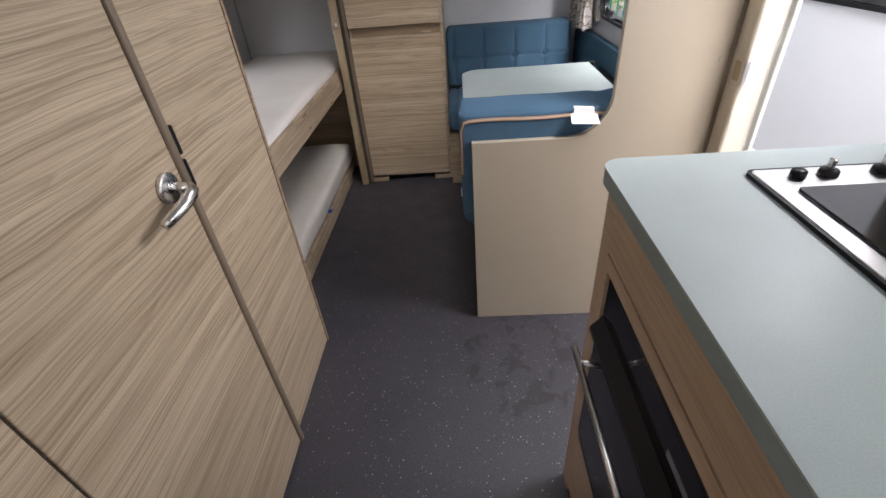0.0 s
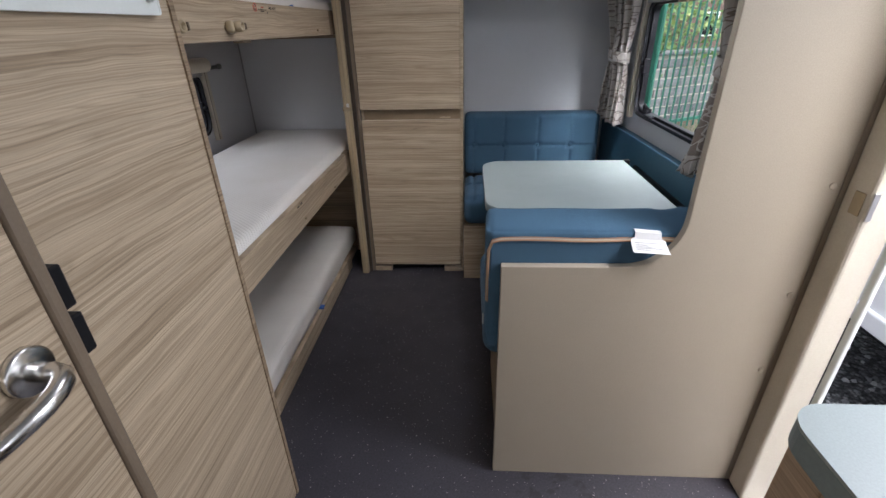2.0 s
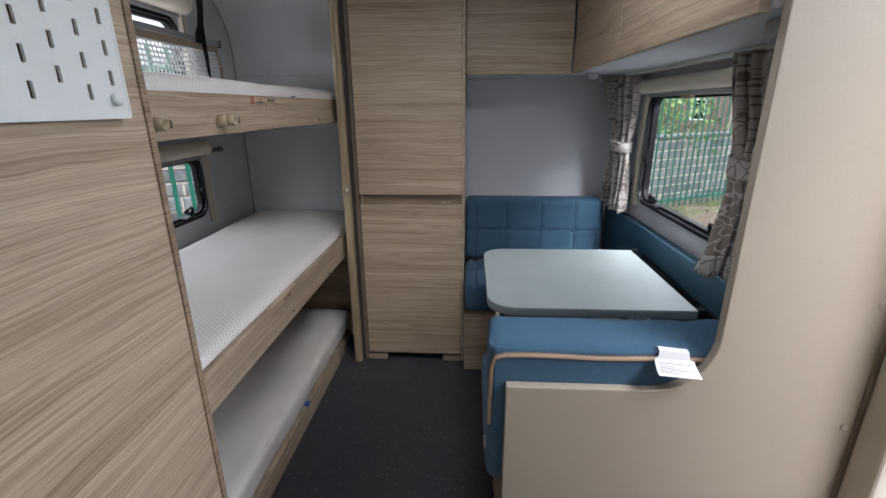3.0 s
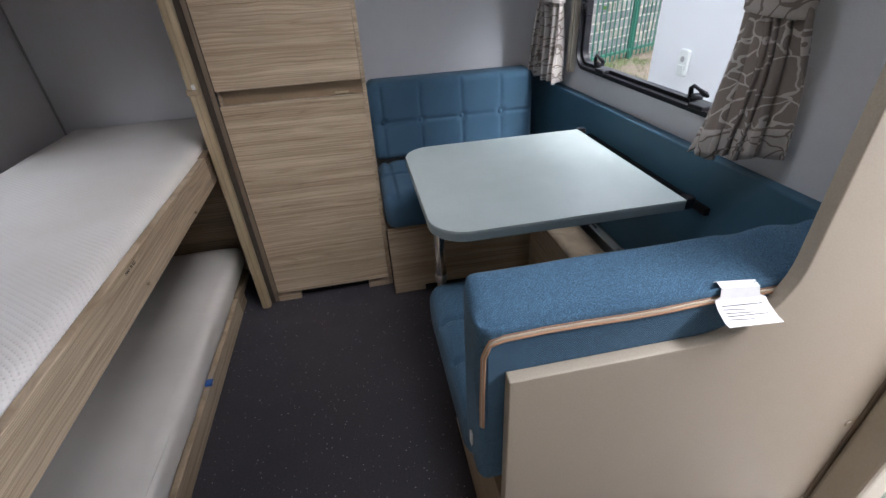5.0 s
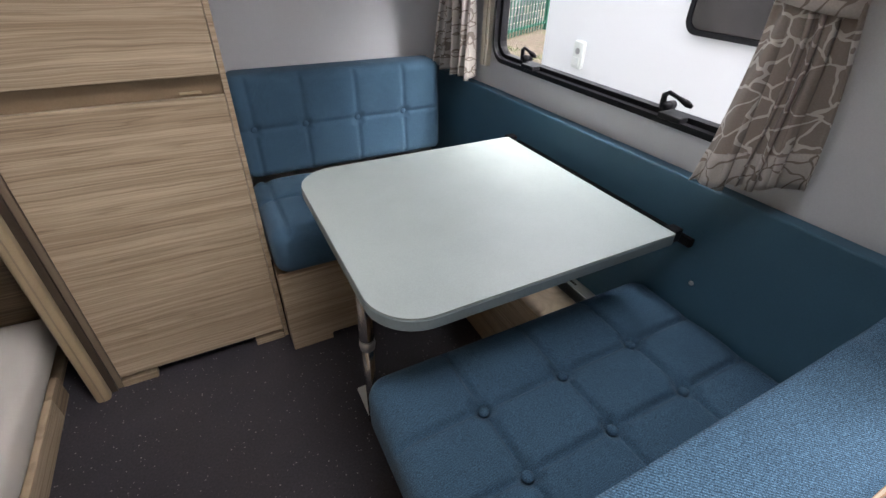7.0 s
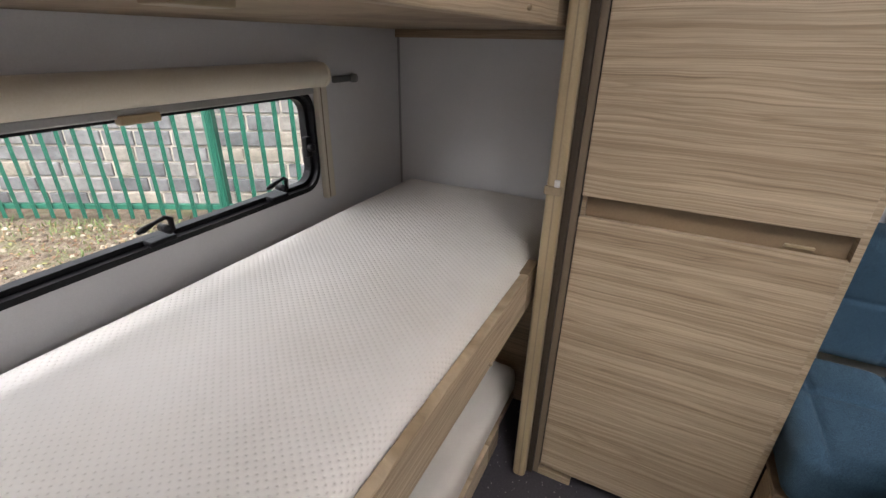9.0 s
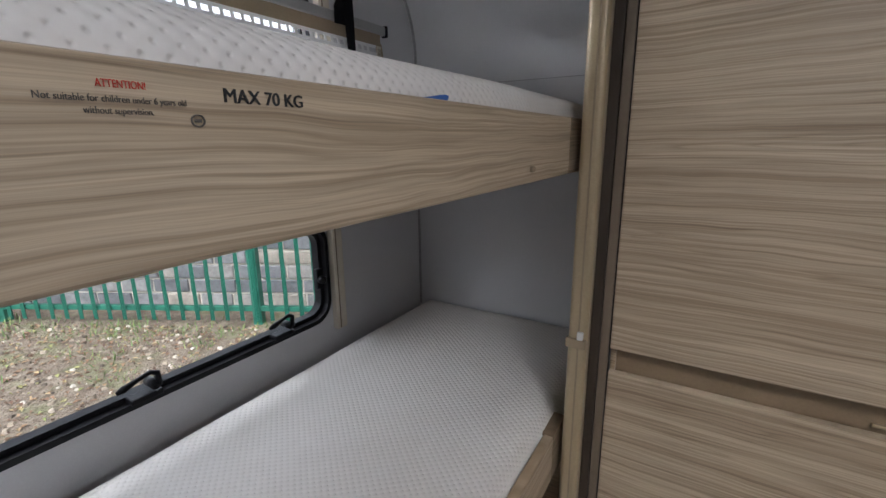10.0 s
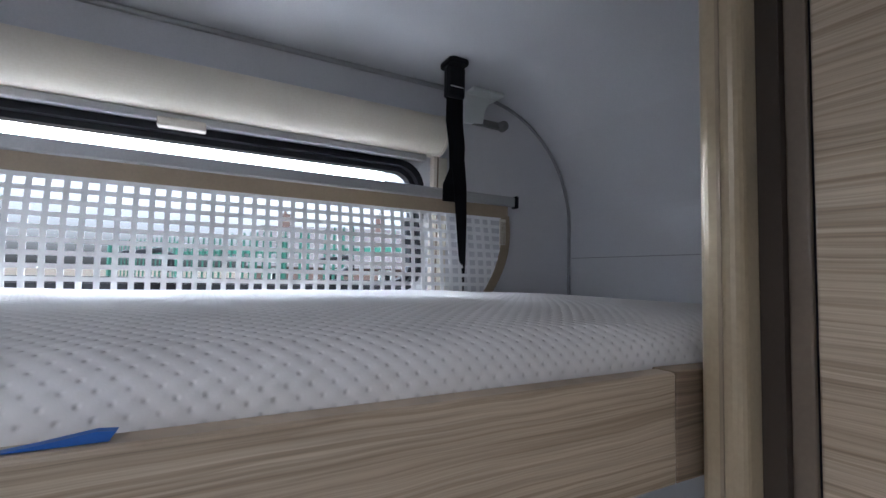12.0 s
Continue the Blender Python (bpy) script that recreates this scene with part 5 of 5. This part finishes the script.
def ground_material():
    m, nt, b = nodes_of("gravel_and_soil")
    v = coords(nt)
    sep = nt.nodes.new("ShaderNodeSeparateXYZ")
    nt.links.new(v, sep.inputs[0])
    # distance in front of the fence
    d = math_of(nt, "ADD", math_of(nt, "MULTIPLY", sep.outputs["X"], -FDY), math_of(nt, "MULTIPLY", sep.outputs["Y"], FDX))
    d = math_of(nt, "SUBTRACT", d, FX0 * -FDY + FY0 * FDX)
    edge = math_of(nt, "ADD", d, math_of(nt, "MULTIPLY", noise_of(nt, v, 1.5, 3), 0.8))
    shifted = math_of(nt, "ADD", edge, 3.2)
    soil_f = ramp_of(nt, shifted, [(0.2, (0, 0, 0)), (0.6, (1, 1, 1))])
    vo = nt.nodes.new("ShaderNodeTexVoronoi")
    vo.inputs["Scale"].default_value = 48.0
    nt.links.new(v, vo.inputs["Vector"])
    stones = ramp_of(nt, vo.outputs["Distance"], [(0.1, (1, 1, 1)), (0.7, (0.25, 0.25, 0.25))])
    tint = nt.nodes.new("ShaderNodeSeparateColor")
    nt.links.new(vo.outputs["Color"], tint.inputs[0])
    grey = ramp_of(nt, tint.outputs[0], [(0.0, (0.06, 0.062, 0.068)), (0.6, (0.16, 0.165, 0.175)), (1.0, (0.34, 0.34, 0.35))])
    gravel = mix_of(nt, 1.0, grey, stones, "MULTIPLY")
    soil = ramp_of(nt, noise_of(nt, v, 14, 6, 0.7), [(0.25, (0.045, 0.034, 0.024)), (0.45, (0.095, 0.072, 0.051)), (0.62, (0.145, 0.118, 0.088)), (0.8, (0.20, 0.175, 0.14))])
    moss = ramp_of(nt, noise_of(nt, v, 2.3, 4, 0.6), [(0.52, (0, 0, 0)), (0.62, (1, 1, 1))])
    soil = mix_of(nt, math_of(nt, "MULTIPLY", moss, 0.4), soil, ramp_of(nt, noise_of(nt, v, 60, 3), [(0.3, (0.04, 0.065, 0.018)), (0.7, (0.12, 0.145, 0.05))]))
    nt.links.new(mix_of(nt, soil_f, gravel, soil), b.inputs["Base Color"])
    b.inputs["Roughness"].default_value = 0.9
    bump_of(nt, b, math_of(nt, "SUBTRACT", noise_of(nt, v, 40, 5), vo.outputs["Distance"]), 0.8, 0.012)
    return m


g = bmesh.new()
bmesh.ops.create_grid(g, x_segments=40, y_segments=40, size=600.0)
for v in g.verts:
    v.co.z = GZ
structure("ground", g, ground_material(), "grey gravel yard turning to leafy soil by the fence", "ground")


def pebbles(name, n, place, size, colours, label, seed):
    """Loose stones strewn on the ground, one mesh."""
    rnd = random.Random(seed)
    bm = bmesh.new()
    for _ in range(n):
        x, y = place(rnd)
        s = rnd.uniform(*size)
        ang = rnd.uniform(0, 6.28)
        own = []
        h = s * rnd.uniform(0.35, 0.7)
        for k in range(5):
            a = ang + k * 1.2566 + rnd.uniform(-0.3, 0.3)
            own.append(bm.verts.new((x + s * math.cos(a) * rnd.uniform(0.7, 1.1), y + s * math.sin(a) * rnd.uniform(0.7, 1.1), GZ - 0.003)))
        top = [bm.verts.new((x + (v.co.x - x) * 0.6, y + (v.co.y - y) * 0.6, GZ + h + rnd.uniform(-0.2, 0.2) * h)) for v in own]
        for k in range(5):
            bm.faces.new((own[k], own[(k + 1) % 5], top[(k + 1) % 5], top[k]))
        bm.faces.new(top)
    m, nt, b = nodes_of(name)
    geo = nt.nodes.new("ShaderNodeNewGeometry")
    nt.links.new(ramp_of(nt, geo.outputs["Random Per Island"], colours), b.inputs["Base Color"])
    b.inputs["Roughness"].default_value = 0.85
    return tagged(part(name, bm, m), label, name.replace("_", " "), "", "stuff")


pebbles("gravel", 5200, lambda r: (r.uniform(0.95, 3.4), r.uniform(0.2, 4.2)), (0.008, 0.022),
        [(0.0, (0.04, 0.042, 0.047)), (0.5, (0.13, 0.135, 0.145)), (0.9, (0.26, 0.265, 0.28)), (1.0, (0.45, 0.45, 0.46))], "loose grey gravel chips by the door", 5)


def by_fence(r):
    s, o = r.uniform(-6.5, 4.0), -r.uniform(0.05, 1.0) ** 1.3 * 4.2
    return along(s, o)


pebbles("stones", 5200, by_fence, (0.007, 0.034), [(0.0, (0.045, 0.034, 0.025)), (0.45, (0.12, 0.096, 0.07)), (0.85, (0.22, 0.185, 0.14)), (1.0, (0.36, 0.335, 0.29))], "loose stones and rubble before the fence", 6)


def leaf_litter():
    rnd = random.Random(9)
    bm = bmesh.new()
    for _ in range(9000):
        x, y = by_fence(rnd)
        s = rnd.uniform(0.012, 0.032)
        a = rnd.uniform(0, 6.28)
        c, d = math.cos(a), math.sin(a)
        t = rnd.uniform(0.0, 0.02)
        pts = [(-s, 0, 0.004), (0, -s * 0.55, 0.006 + t), (s, 0, 0.006), (0, s * 0.55, 0.006 + t)]
        bm.faces.new([bm.verts.new((x + p * c - q * d, y + p * d + q * c, GZ + h)) for p, q, h in pts])
    m, nt, b = nodes_of("dry_leaf")
    geo = nt.nodes.new("ShaderNodeNewGeometry")
    nt.links.new(ramp_of(nt, geo.outputs["Random Per Island"], [(0.0, (0.055, 0.030, 0.018)), (0.5, (0.14, 0.078, 0.044)), (0.8, (0.23, 0.165, 0.09)), (1.0, (0.13, 0.16, 0.045))]), b.inputs["Base Color"])
    b.inputs["Roughness"].default_value = 0.8
    tagged(part("leaf_litter", bm, m), "dry brown leaves strewn before the fence", "leaves", "", "stuff")


leaf_litter()


def weeds():
    rnd = random.Random(12)
    bm = bmesh.new()
    for _ in range(420):
        s, o = rnd.uniform(-6.5, 11), -abs(rnd.gauss(0.1, 0.35)) if rnd.random() < 0.75 else -rnd.uniform(0.3, 2.4)
        cx, cy = along(s, o)
        for _ in range(16):
            a = rnd.uniform(0, 6.28)
            h = rnd.uniform(0.02, 0.075)
            w = rnd.uniform(0.002, 0.006)
            lean = rnd.uniform(0.01, 0.06)
            bx, by = cx + rnd.gauss(0, 0.08), cy + rnd.gauss(0, 0.08)
            c, d = math.cos(a), math.sin(a)
            bm.faces.new([bm.verts.new(p) for p in ((bx - d * w, by + c * w, GZ), (bx + d * w, by - c * w, GZ), (bx + c * lean + d * w * 0.4, by + d * lean - c * w * 0.4, GZ + h), (bx + c * lean - d * w * 0.4, by + d * lean + c * w * 0.4, GZ + h * 0.96))])
    m, nt, b = nodes_of("weed_green")
    geo = nt.nodes.new("ShaderNodeNewGeometry")
    nt.links.new(ramp_of(nt, geo.outputs["Random Per Island"], [(0.0, (0.04, 0.075, 0.015)), (0.7, (0.08, 0.135, 0.035)), (1.0, (0.14, 0.155, 0.055))]), b.inputs["Base Color"])
    b.inputs["Roughness"].default_value = 0.7
    tagged(part("weeds", bm, m), "low green weeds along the fence", "weeds", "", "stuff")


weeds()


def palisade_fence():
    e = thing("fence", (*along(2.0), GZ), "green steel palisade fence", "fence")
    turn = math.atan2(FDY, FDX)
    bm = bmesh.new()
    prof = [(-0.022, 0.0), (-0.014, 0.012), (-0.006, 0.004), (0.0, 0.012), (0.006, 0.004), (0.014, 0.012), (0.022, 0.0), (0.014, 0.009), (0.006, 0.001), (0.0, 0.009), (-0.006, 0.001), (-0.014, 0.009)]
    lo = [bm.verts.new((p, q, 0.05)) for p, q in prof]
    mid_ = [bm.verts.new((p, q, 2.36)) for p, q in prof]
    tip = [bm.verts.new((p * 0.25, q, 2.48)) for p, q in prof]
    for a, b in ((lo, mid_), (mid_, tip)):
        for i in range(12):
            bm.faces.new((a[i], a[(i + 1) % 12], b[(i + 1) % 12], b[i]))
    me = bpy.data.meshes.new("pale")
    bm.to_mesh(me)
    bm.free()
    me.materials.append(FENCE_GREEN)

    def put(mesh, s, off, z, name):
        o = new(name, mesh)
        o.parent = e
        o.matrix_parent_inverse = Matrix.Translation(e.location).inverted()
        x, y = along(s, off)
        o.matrix_basis = Matrix.Translation((x, y, GZ + z)) @ pose(0, 0, 0, 0, 0, math.degrees(turn))
    s = -8.0
    while s < 21.0:
        put(me, s, -0.045, 0.0, "pale")
        s += 0.155
    rail_ = box(-1.38, 1.38, -0.025, 0.025, -0.025, 0.025, 0.003)
    rm = bpy.data.meshes.new("rail")
    rail_.to_mesh(rm)
    rail_.free()
    rm.materials.append(FENCE_GREEN)
    post_ = box(-0.045, 0.045, -0.03, 0.06, 0.0, 2.4, 0.004)
    pm = bpy.data.meshes.new("post")
    post_.to_mesh(pm)
    post_.free()
    pm.materials.append(FENCE_GREEN)
    for k in range(-3, 8):
        c = 0.05 + 2.75 * k
        put(pm, c, 0.0, 0.0, "post")
        for z in (0.17, 2.20):
            put(rm, c + 1.375, 0.0, z, "rail")


palisade_fence()


def stone_wall():
    """Coursed stone wall behind the fence; each block its own piece."""
    e = thing("stone_wall", (*along(2.0, 0.5), GZ), "weathered grey stone boundary wall behind the fence", "wall")
    core = bmesh.new()
    rot = Matrix.Rotation(math.atan2(FDY, FDX), 4, "Z")
    box(-9.0, 22.0, 0.50, 0.80, GZ - 0.1, 0.74, bm=core)
    mv = Matrix.Translation((FX0, FY0, 0)) @ rot
    bmesh.ops.transform(core, matrix=mv, verts=core.verts)
    mortar = plain("lime_mortar", (0.40, 0.37, 0.32), 0.95, var=0.15, vscale=6, bump=0.5, bscale=60)
    part("mortar", core, mortar, e)
    m, nt, b = nodes_of("weathered_stone")
    info = nt.nodes.new("ShaderNodeObjectInfo")
    base = ramp_of(nt, info.outputs["Random"], [(0.0, (0.11, 0.115, 0.125)), (0.5, (0.17, 0.175, 0.185)), (0.85, (0.22, 0.215, 0.21)), (1.0, (0.27, 0.245, 0.21))])
    v = coords(nt, shift=True)
    stain = ramp_of(nt, noise_of(nt, v, 9, 6, 0.7), [(0.3, (0.62, 0.61, 0.6)), (0.7, (1.2, 1.19, 1.18))])
    nt.links.new(mix_of(nt, 1.0, base, stain, "MULTIPLY"), b.inputs["Base Color"])
    b.inputs["Roughness"].default_value = 0.95
    bump_of(nt, b, noise_of(nt, v, 30, 5, 0.7), 0.8, 0.01)
    meshes = []
    rnd = random.Random(4)
    for w in (0.19, 0.31, 0.36, 0.40):
        blk = box(-w / 2, w / 2, -0.014, 0.02, -0.072, 0.072, 0.009, 1)
        for q in blk.verts:
            q.co += Vector([rnd.uniform(-0.004, 0.004) for _ in range(3)])
        me = bpy.data.meshes.new("stone_block")
        blk.to_mesh(me)
        blk.free()
        me.materials.append(m)
        meshes.append((w, me))
    turn = math.degrees(math.atan2(FDY, FDX))
    rest = []
    for row in range(7):
        s = -8.9 + rnd.uniform(0, 0.3)
        z = GZ + 0.075 + row * 0.168
        while s < 21.8:
            w, me = rnd.choice(meshes)
            x, y = along(s + w / 2, 0.49)
            mt = Matrix.Translation((x, y, z)) @ pose(0, 0, 0, 0, 0, turn)
            if -2.6 < s < 0.6:
                o = new("stone_block", me)
                o.parent = e
                o.matrix_parent_inverse = Matrix.Translation(e.location).inverted()
                o.matrix_basis = mt
            else:
                rest.append((w, mt))
            s += w + 0.022
    bm = bmesh.new()
    by_w = dict(meshes)
    vs, fs = [], []
    for w, mt in rest:
        me = by_w[w]
        k = len(vs)
        vs += [mt @ q.co for q in me.vertices]
        fs += [[k + i for i in p.vertices] for p in me.polygons]
    bm.free()
    me = bpy.data.meshes.new("far_blocks")
    me.from_pydata([tuple(q) for q in vs], [], fs)
    m2 = m.copy()
    nt2 = m2.node_tree
    geo = nt2.nodes.new("ShaderNodeNewGeometry")
    old = [n for n in nt2.nodes if n.bl_idname == "ShaderNodeObjectInfo"]
    for n in old:
        for l in list(nt2.links):
            if l.from_node == n:
                nt2.links.new(geo.outputs["Random Per Island"], l.to_socket)
    me.materials.append(m2)
    o = new("far_blocks", me)
    o.parent = e
    o.matrix_parent_inverse = Matrix.Translation(e.location).inverted()
    tagged(o, kind="stuff")
    cope = bmesh.new()
    s = -9.0
    while s < 22.0:
        w = rnd.uniform(0.5, 0.8)
        box(s, s + w - 0.012, 0.44, 0.86, 0.742, 0.80 + rnd.uniform(-0.008, 0.008), 0.012, 1, bm=cope)
        s += w
    bmesh.ops.transform(cope, matrix=mv, verts=cope.verts)
    part("coping", cope, m2, e, "flat stone coping")


stone_wall()


def neighbour():
    e = thing("caravan", (2.9, 0.6, GZ), "white touring caravan parked alongside", "caravan")
    x0, x1, y0, y1, z0, z1 = 1.78, 4.0, -3.0, 3.735, 0.06, 2.25
    prof = round_rect(y0, y1, z0, z1, 0.10, 6)
    part("body", prism(prof, "x", x0, x1, 0.01), CARAVAN_WHITE, e)
    part("skirt_rail", box(x0 - 0.02, x0 + 0.05, y0 + 0.05, y1 - 0.05, z0 - 0.02, z0 + 0.07, 0.01), CARAVAN_WHITE, e, "white lower skirt rail")
    part("chassis", box(x0 + 0.25, x1 - 0.25, y0 + 0.4, y1 - 0.4, z0 - 0.22, z0 - 0.001), BLACK, e)
    for y in (0.3,):
        w = part("wheel", tube([(x0 + 0.12, y, GZ + 0.32), (x0 + 0.32, y, GZ + 0.32)], 0.32, 32), BLACK, e)
        part("rim", tube([(x0 + 0.11, y, GZ + 0.32), (x0 + 0.125, y, GZ + 0.32)], 0.2, 24), STEEL, w)
    for a, b in ((1.45, 2.80), (-1.6, 0.2)):
        w = part("window", prism(round_rect(a, b, 0.94, 1.55, 0.05, 6), "x", x0 - 0.018, x0 - 0.001, 0.004), TINTED, e, "dark tinted window")
        part("window_frame", frame_ring("x", x0 - 0.022, x0 - 0.001, round_rect(a - 0.02, b + 0.02, 0.92, 1.57, 0.06, 6), round_rect(a, b, 0.94, 1.55, 0.05, 6)), BLACK, w)
    s = part("socket", prism(round_rect(3.375, 3.455, 0.655, 0.795, 0.015), "x", x0 - 0.02, x0 - 0.0005, 0.006), OFFWHITE, e, "white outdoor socket cover")
    part("socket_hole", tube([(x0 - 0.021, 3.415, 0.745), (x0 - 0.023, 3.415, 0.745)], 0.016, 18), ALU, s)
    part("socket_flap", box(x0 - 0.026, x0 - 0.0205, 3.39, 3.44, 0.672, 0.715, 0.003), OFFWHITE, s)
    return e


neighbour()


def tree(x, y, h, spread, seed, label):
    rnd = random.Random(seed)
    e = thing("tree", (x, y, GZ), label, "tree", "trees beyond the fence")
    bark = plain("bark", (0.10, 0.08, 0.06), 0.95, var=0.2, bump=0.8, bscale=40)
    bm = bmesh.new()
    top = h * 0.75
    tube([(x, y, GZ), (x + 0.1, y, GZ + top * 0.5), (x - 0.1, y + 0.1, GZ + top)], [h * 0.03, h * 0.02, h * 0.006], 8, bm=bm)
    tips = []
    for k in range(9):
        a = rnd.uniform(0, 6.28)
        z = rnd.uniform(0.3, 0.75) * h
        l = spread * rnd.uniform(0.5, 1.0)
        end = (x + math.cos(a) * l, y + math.sin(a) * l, GZ + z + l * 0.5)
        tube([(x, y, GZ + z), (x + math.cos(a) * l * 0.5, y + math.sin(a) * l * 0.5, GZ + z + l * 0.35), end], [h * 0.012, h * 0.008, h * 0.003], 6, bm=bm)
        tips.append(end)
    part("trunk", bm, bark, e)
    bm = bmesh.new()
    for _ in range(60):
        t = rnd.choice(tips)
        cx, cy, cz = [t[i] + rnd.gauss(0, spread * 0.33) for i in range(3)]
        for _ in range(38):
            p = Vector((cx, cy, cz)) + Vector([rnd.gauss(0, spread * 0.14) for _ in range(3)])
            s = rnd.uniform(0.05, 0.12) * (h / 6) ** 0.5
            u = Vector([rnd.gauss(0, 1) for _ in range(3)]).normalized()
            w = u.orthogonal().normalized()
            bm.faces.new([bm.verts.new(p + s * q) for q in (u, w * 0.6, -u, -w * 0.6)])
    m, nt, b = nodes_of("leaf_green")
    geo = nt.nodes.new("ShaderNodeNewGeometry")
    nt.links.new(ramp_of(nt, geo.outputs["Random Per Island"], [(0.0, (0.03, 0.07, 0.015)), (0.6, (0.08, 0.15, 0.03)), (1.0, (0.16, 0.20, 0.05))]), b.inputs["Base Color"])
    b.inputs["Roughness"].default_value = 0.6
    tagged(part("crown", bm, m, e), kind="stuff")


for k, (s, o, h, w) in enumerate(((7.0, 3.5, 4.2, 1.6), (9.2, 3.0, 3.6, 1.5), (11.5, 4.2, 5.0, 1.9), (6.0, 1.8, 2.7, 1.1), (8.0, 1.9, 2.9, 1.2), (10.2, 2.0, 3.0, 1.3))):
    tree(*along(s, o), h, w, 20 + k, "green leafy tree beyond the boundary wall")


def house(x, y, turn, wide, deep, high, label, seed):
    e = thing("house", (x, y, GZ), label, "house", "houses beyond the fence")
    mv = Matrix.Translation((x, y, GZ)) @ pose(0, 0, 0, 0, 0, turn)
    brick = plain("far_brick", (0.085, 0.055, 0.045), 0.9, var=0.2, vscale=2, bump=0.5, bscale=12)
    slate = plain("far_slate", (0.075, 0.068, 0.068), 0.8, var=0.2, vscale=2, bump=0.5, bscale=8)

    def put(bm):
        bmesh.ops.transform(bm, matrix=mv, verts=bm.verts)
        return bm
    part("wall", put(box(-wide / 2, wide / 2, -deep / 2, deep / 2, 0, high)), brick, e)
    roof = prism([(-deep / 2 - 0.3, high - 0.1), (deep / 2 + 0.3, high - 0.1), (0, high + deep * 0.42)], "x", -wide / 2 - 0.2, wide / 2 + 0.2)
    r = part("roof", put(roof), slate, e)
    for cx in (-wide * 0.36, wide * 0.30):
        part("chimney", put(box(cx - 0.4, cx + 0.4, -0.3, 0.3, high + deep * 0.3, high + deep * 0.42 + 1.0)), brick, r)
        part("chimney_pot", put(tube([(cx, 0, high + deep * 0.42 + 1.001), (cx, 0, high + deep * 0.42 + 1.45)], 0.14, 10)), brick, r)
    for fx in (-0.33, 0.0, 0.33):
        for z in (0.9,):
            w = part("window", put(box(fx * wide - 0.5, fx * wide + 0.5, -deep / 2 - 0.06, -deep / 2 - 0.001, z, z + 1.3, 0.02)), OFFWHITE, e)
            part("pane", put(box(fx * wide - 0.42, fx * wide + 0.42, -deep / 2 - 0.075, -deep / 2 - 0.061, z + 0.08, z + 1.22)), BLACK_GLOSS, w)
    return e


house(-38, 12, 72, 12, 8, 2.4, "far red-brick house with slate roof", 1)
house(-40, 27, 66, 14, 8, 2.9, "far red-brick terrace with chimneys", 2)
house(9, 34, 12, 14, 8, 5.4, "far red-brick house behind the trees", 4)
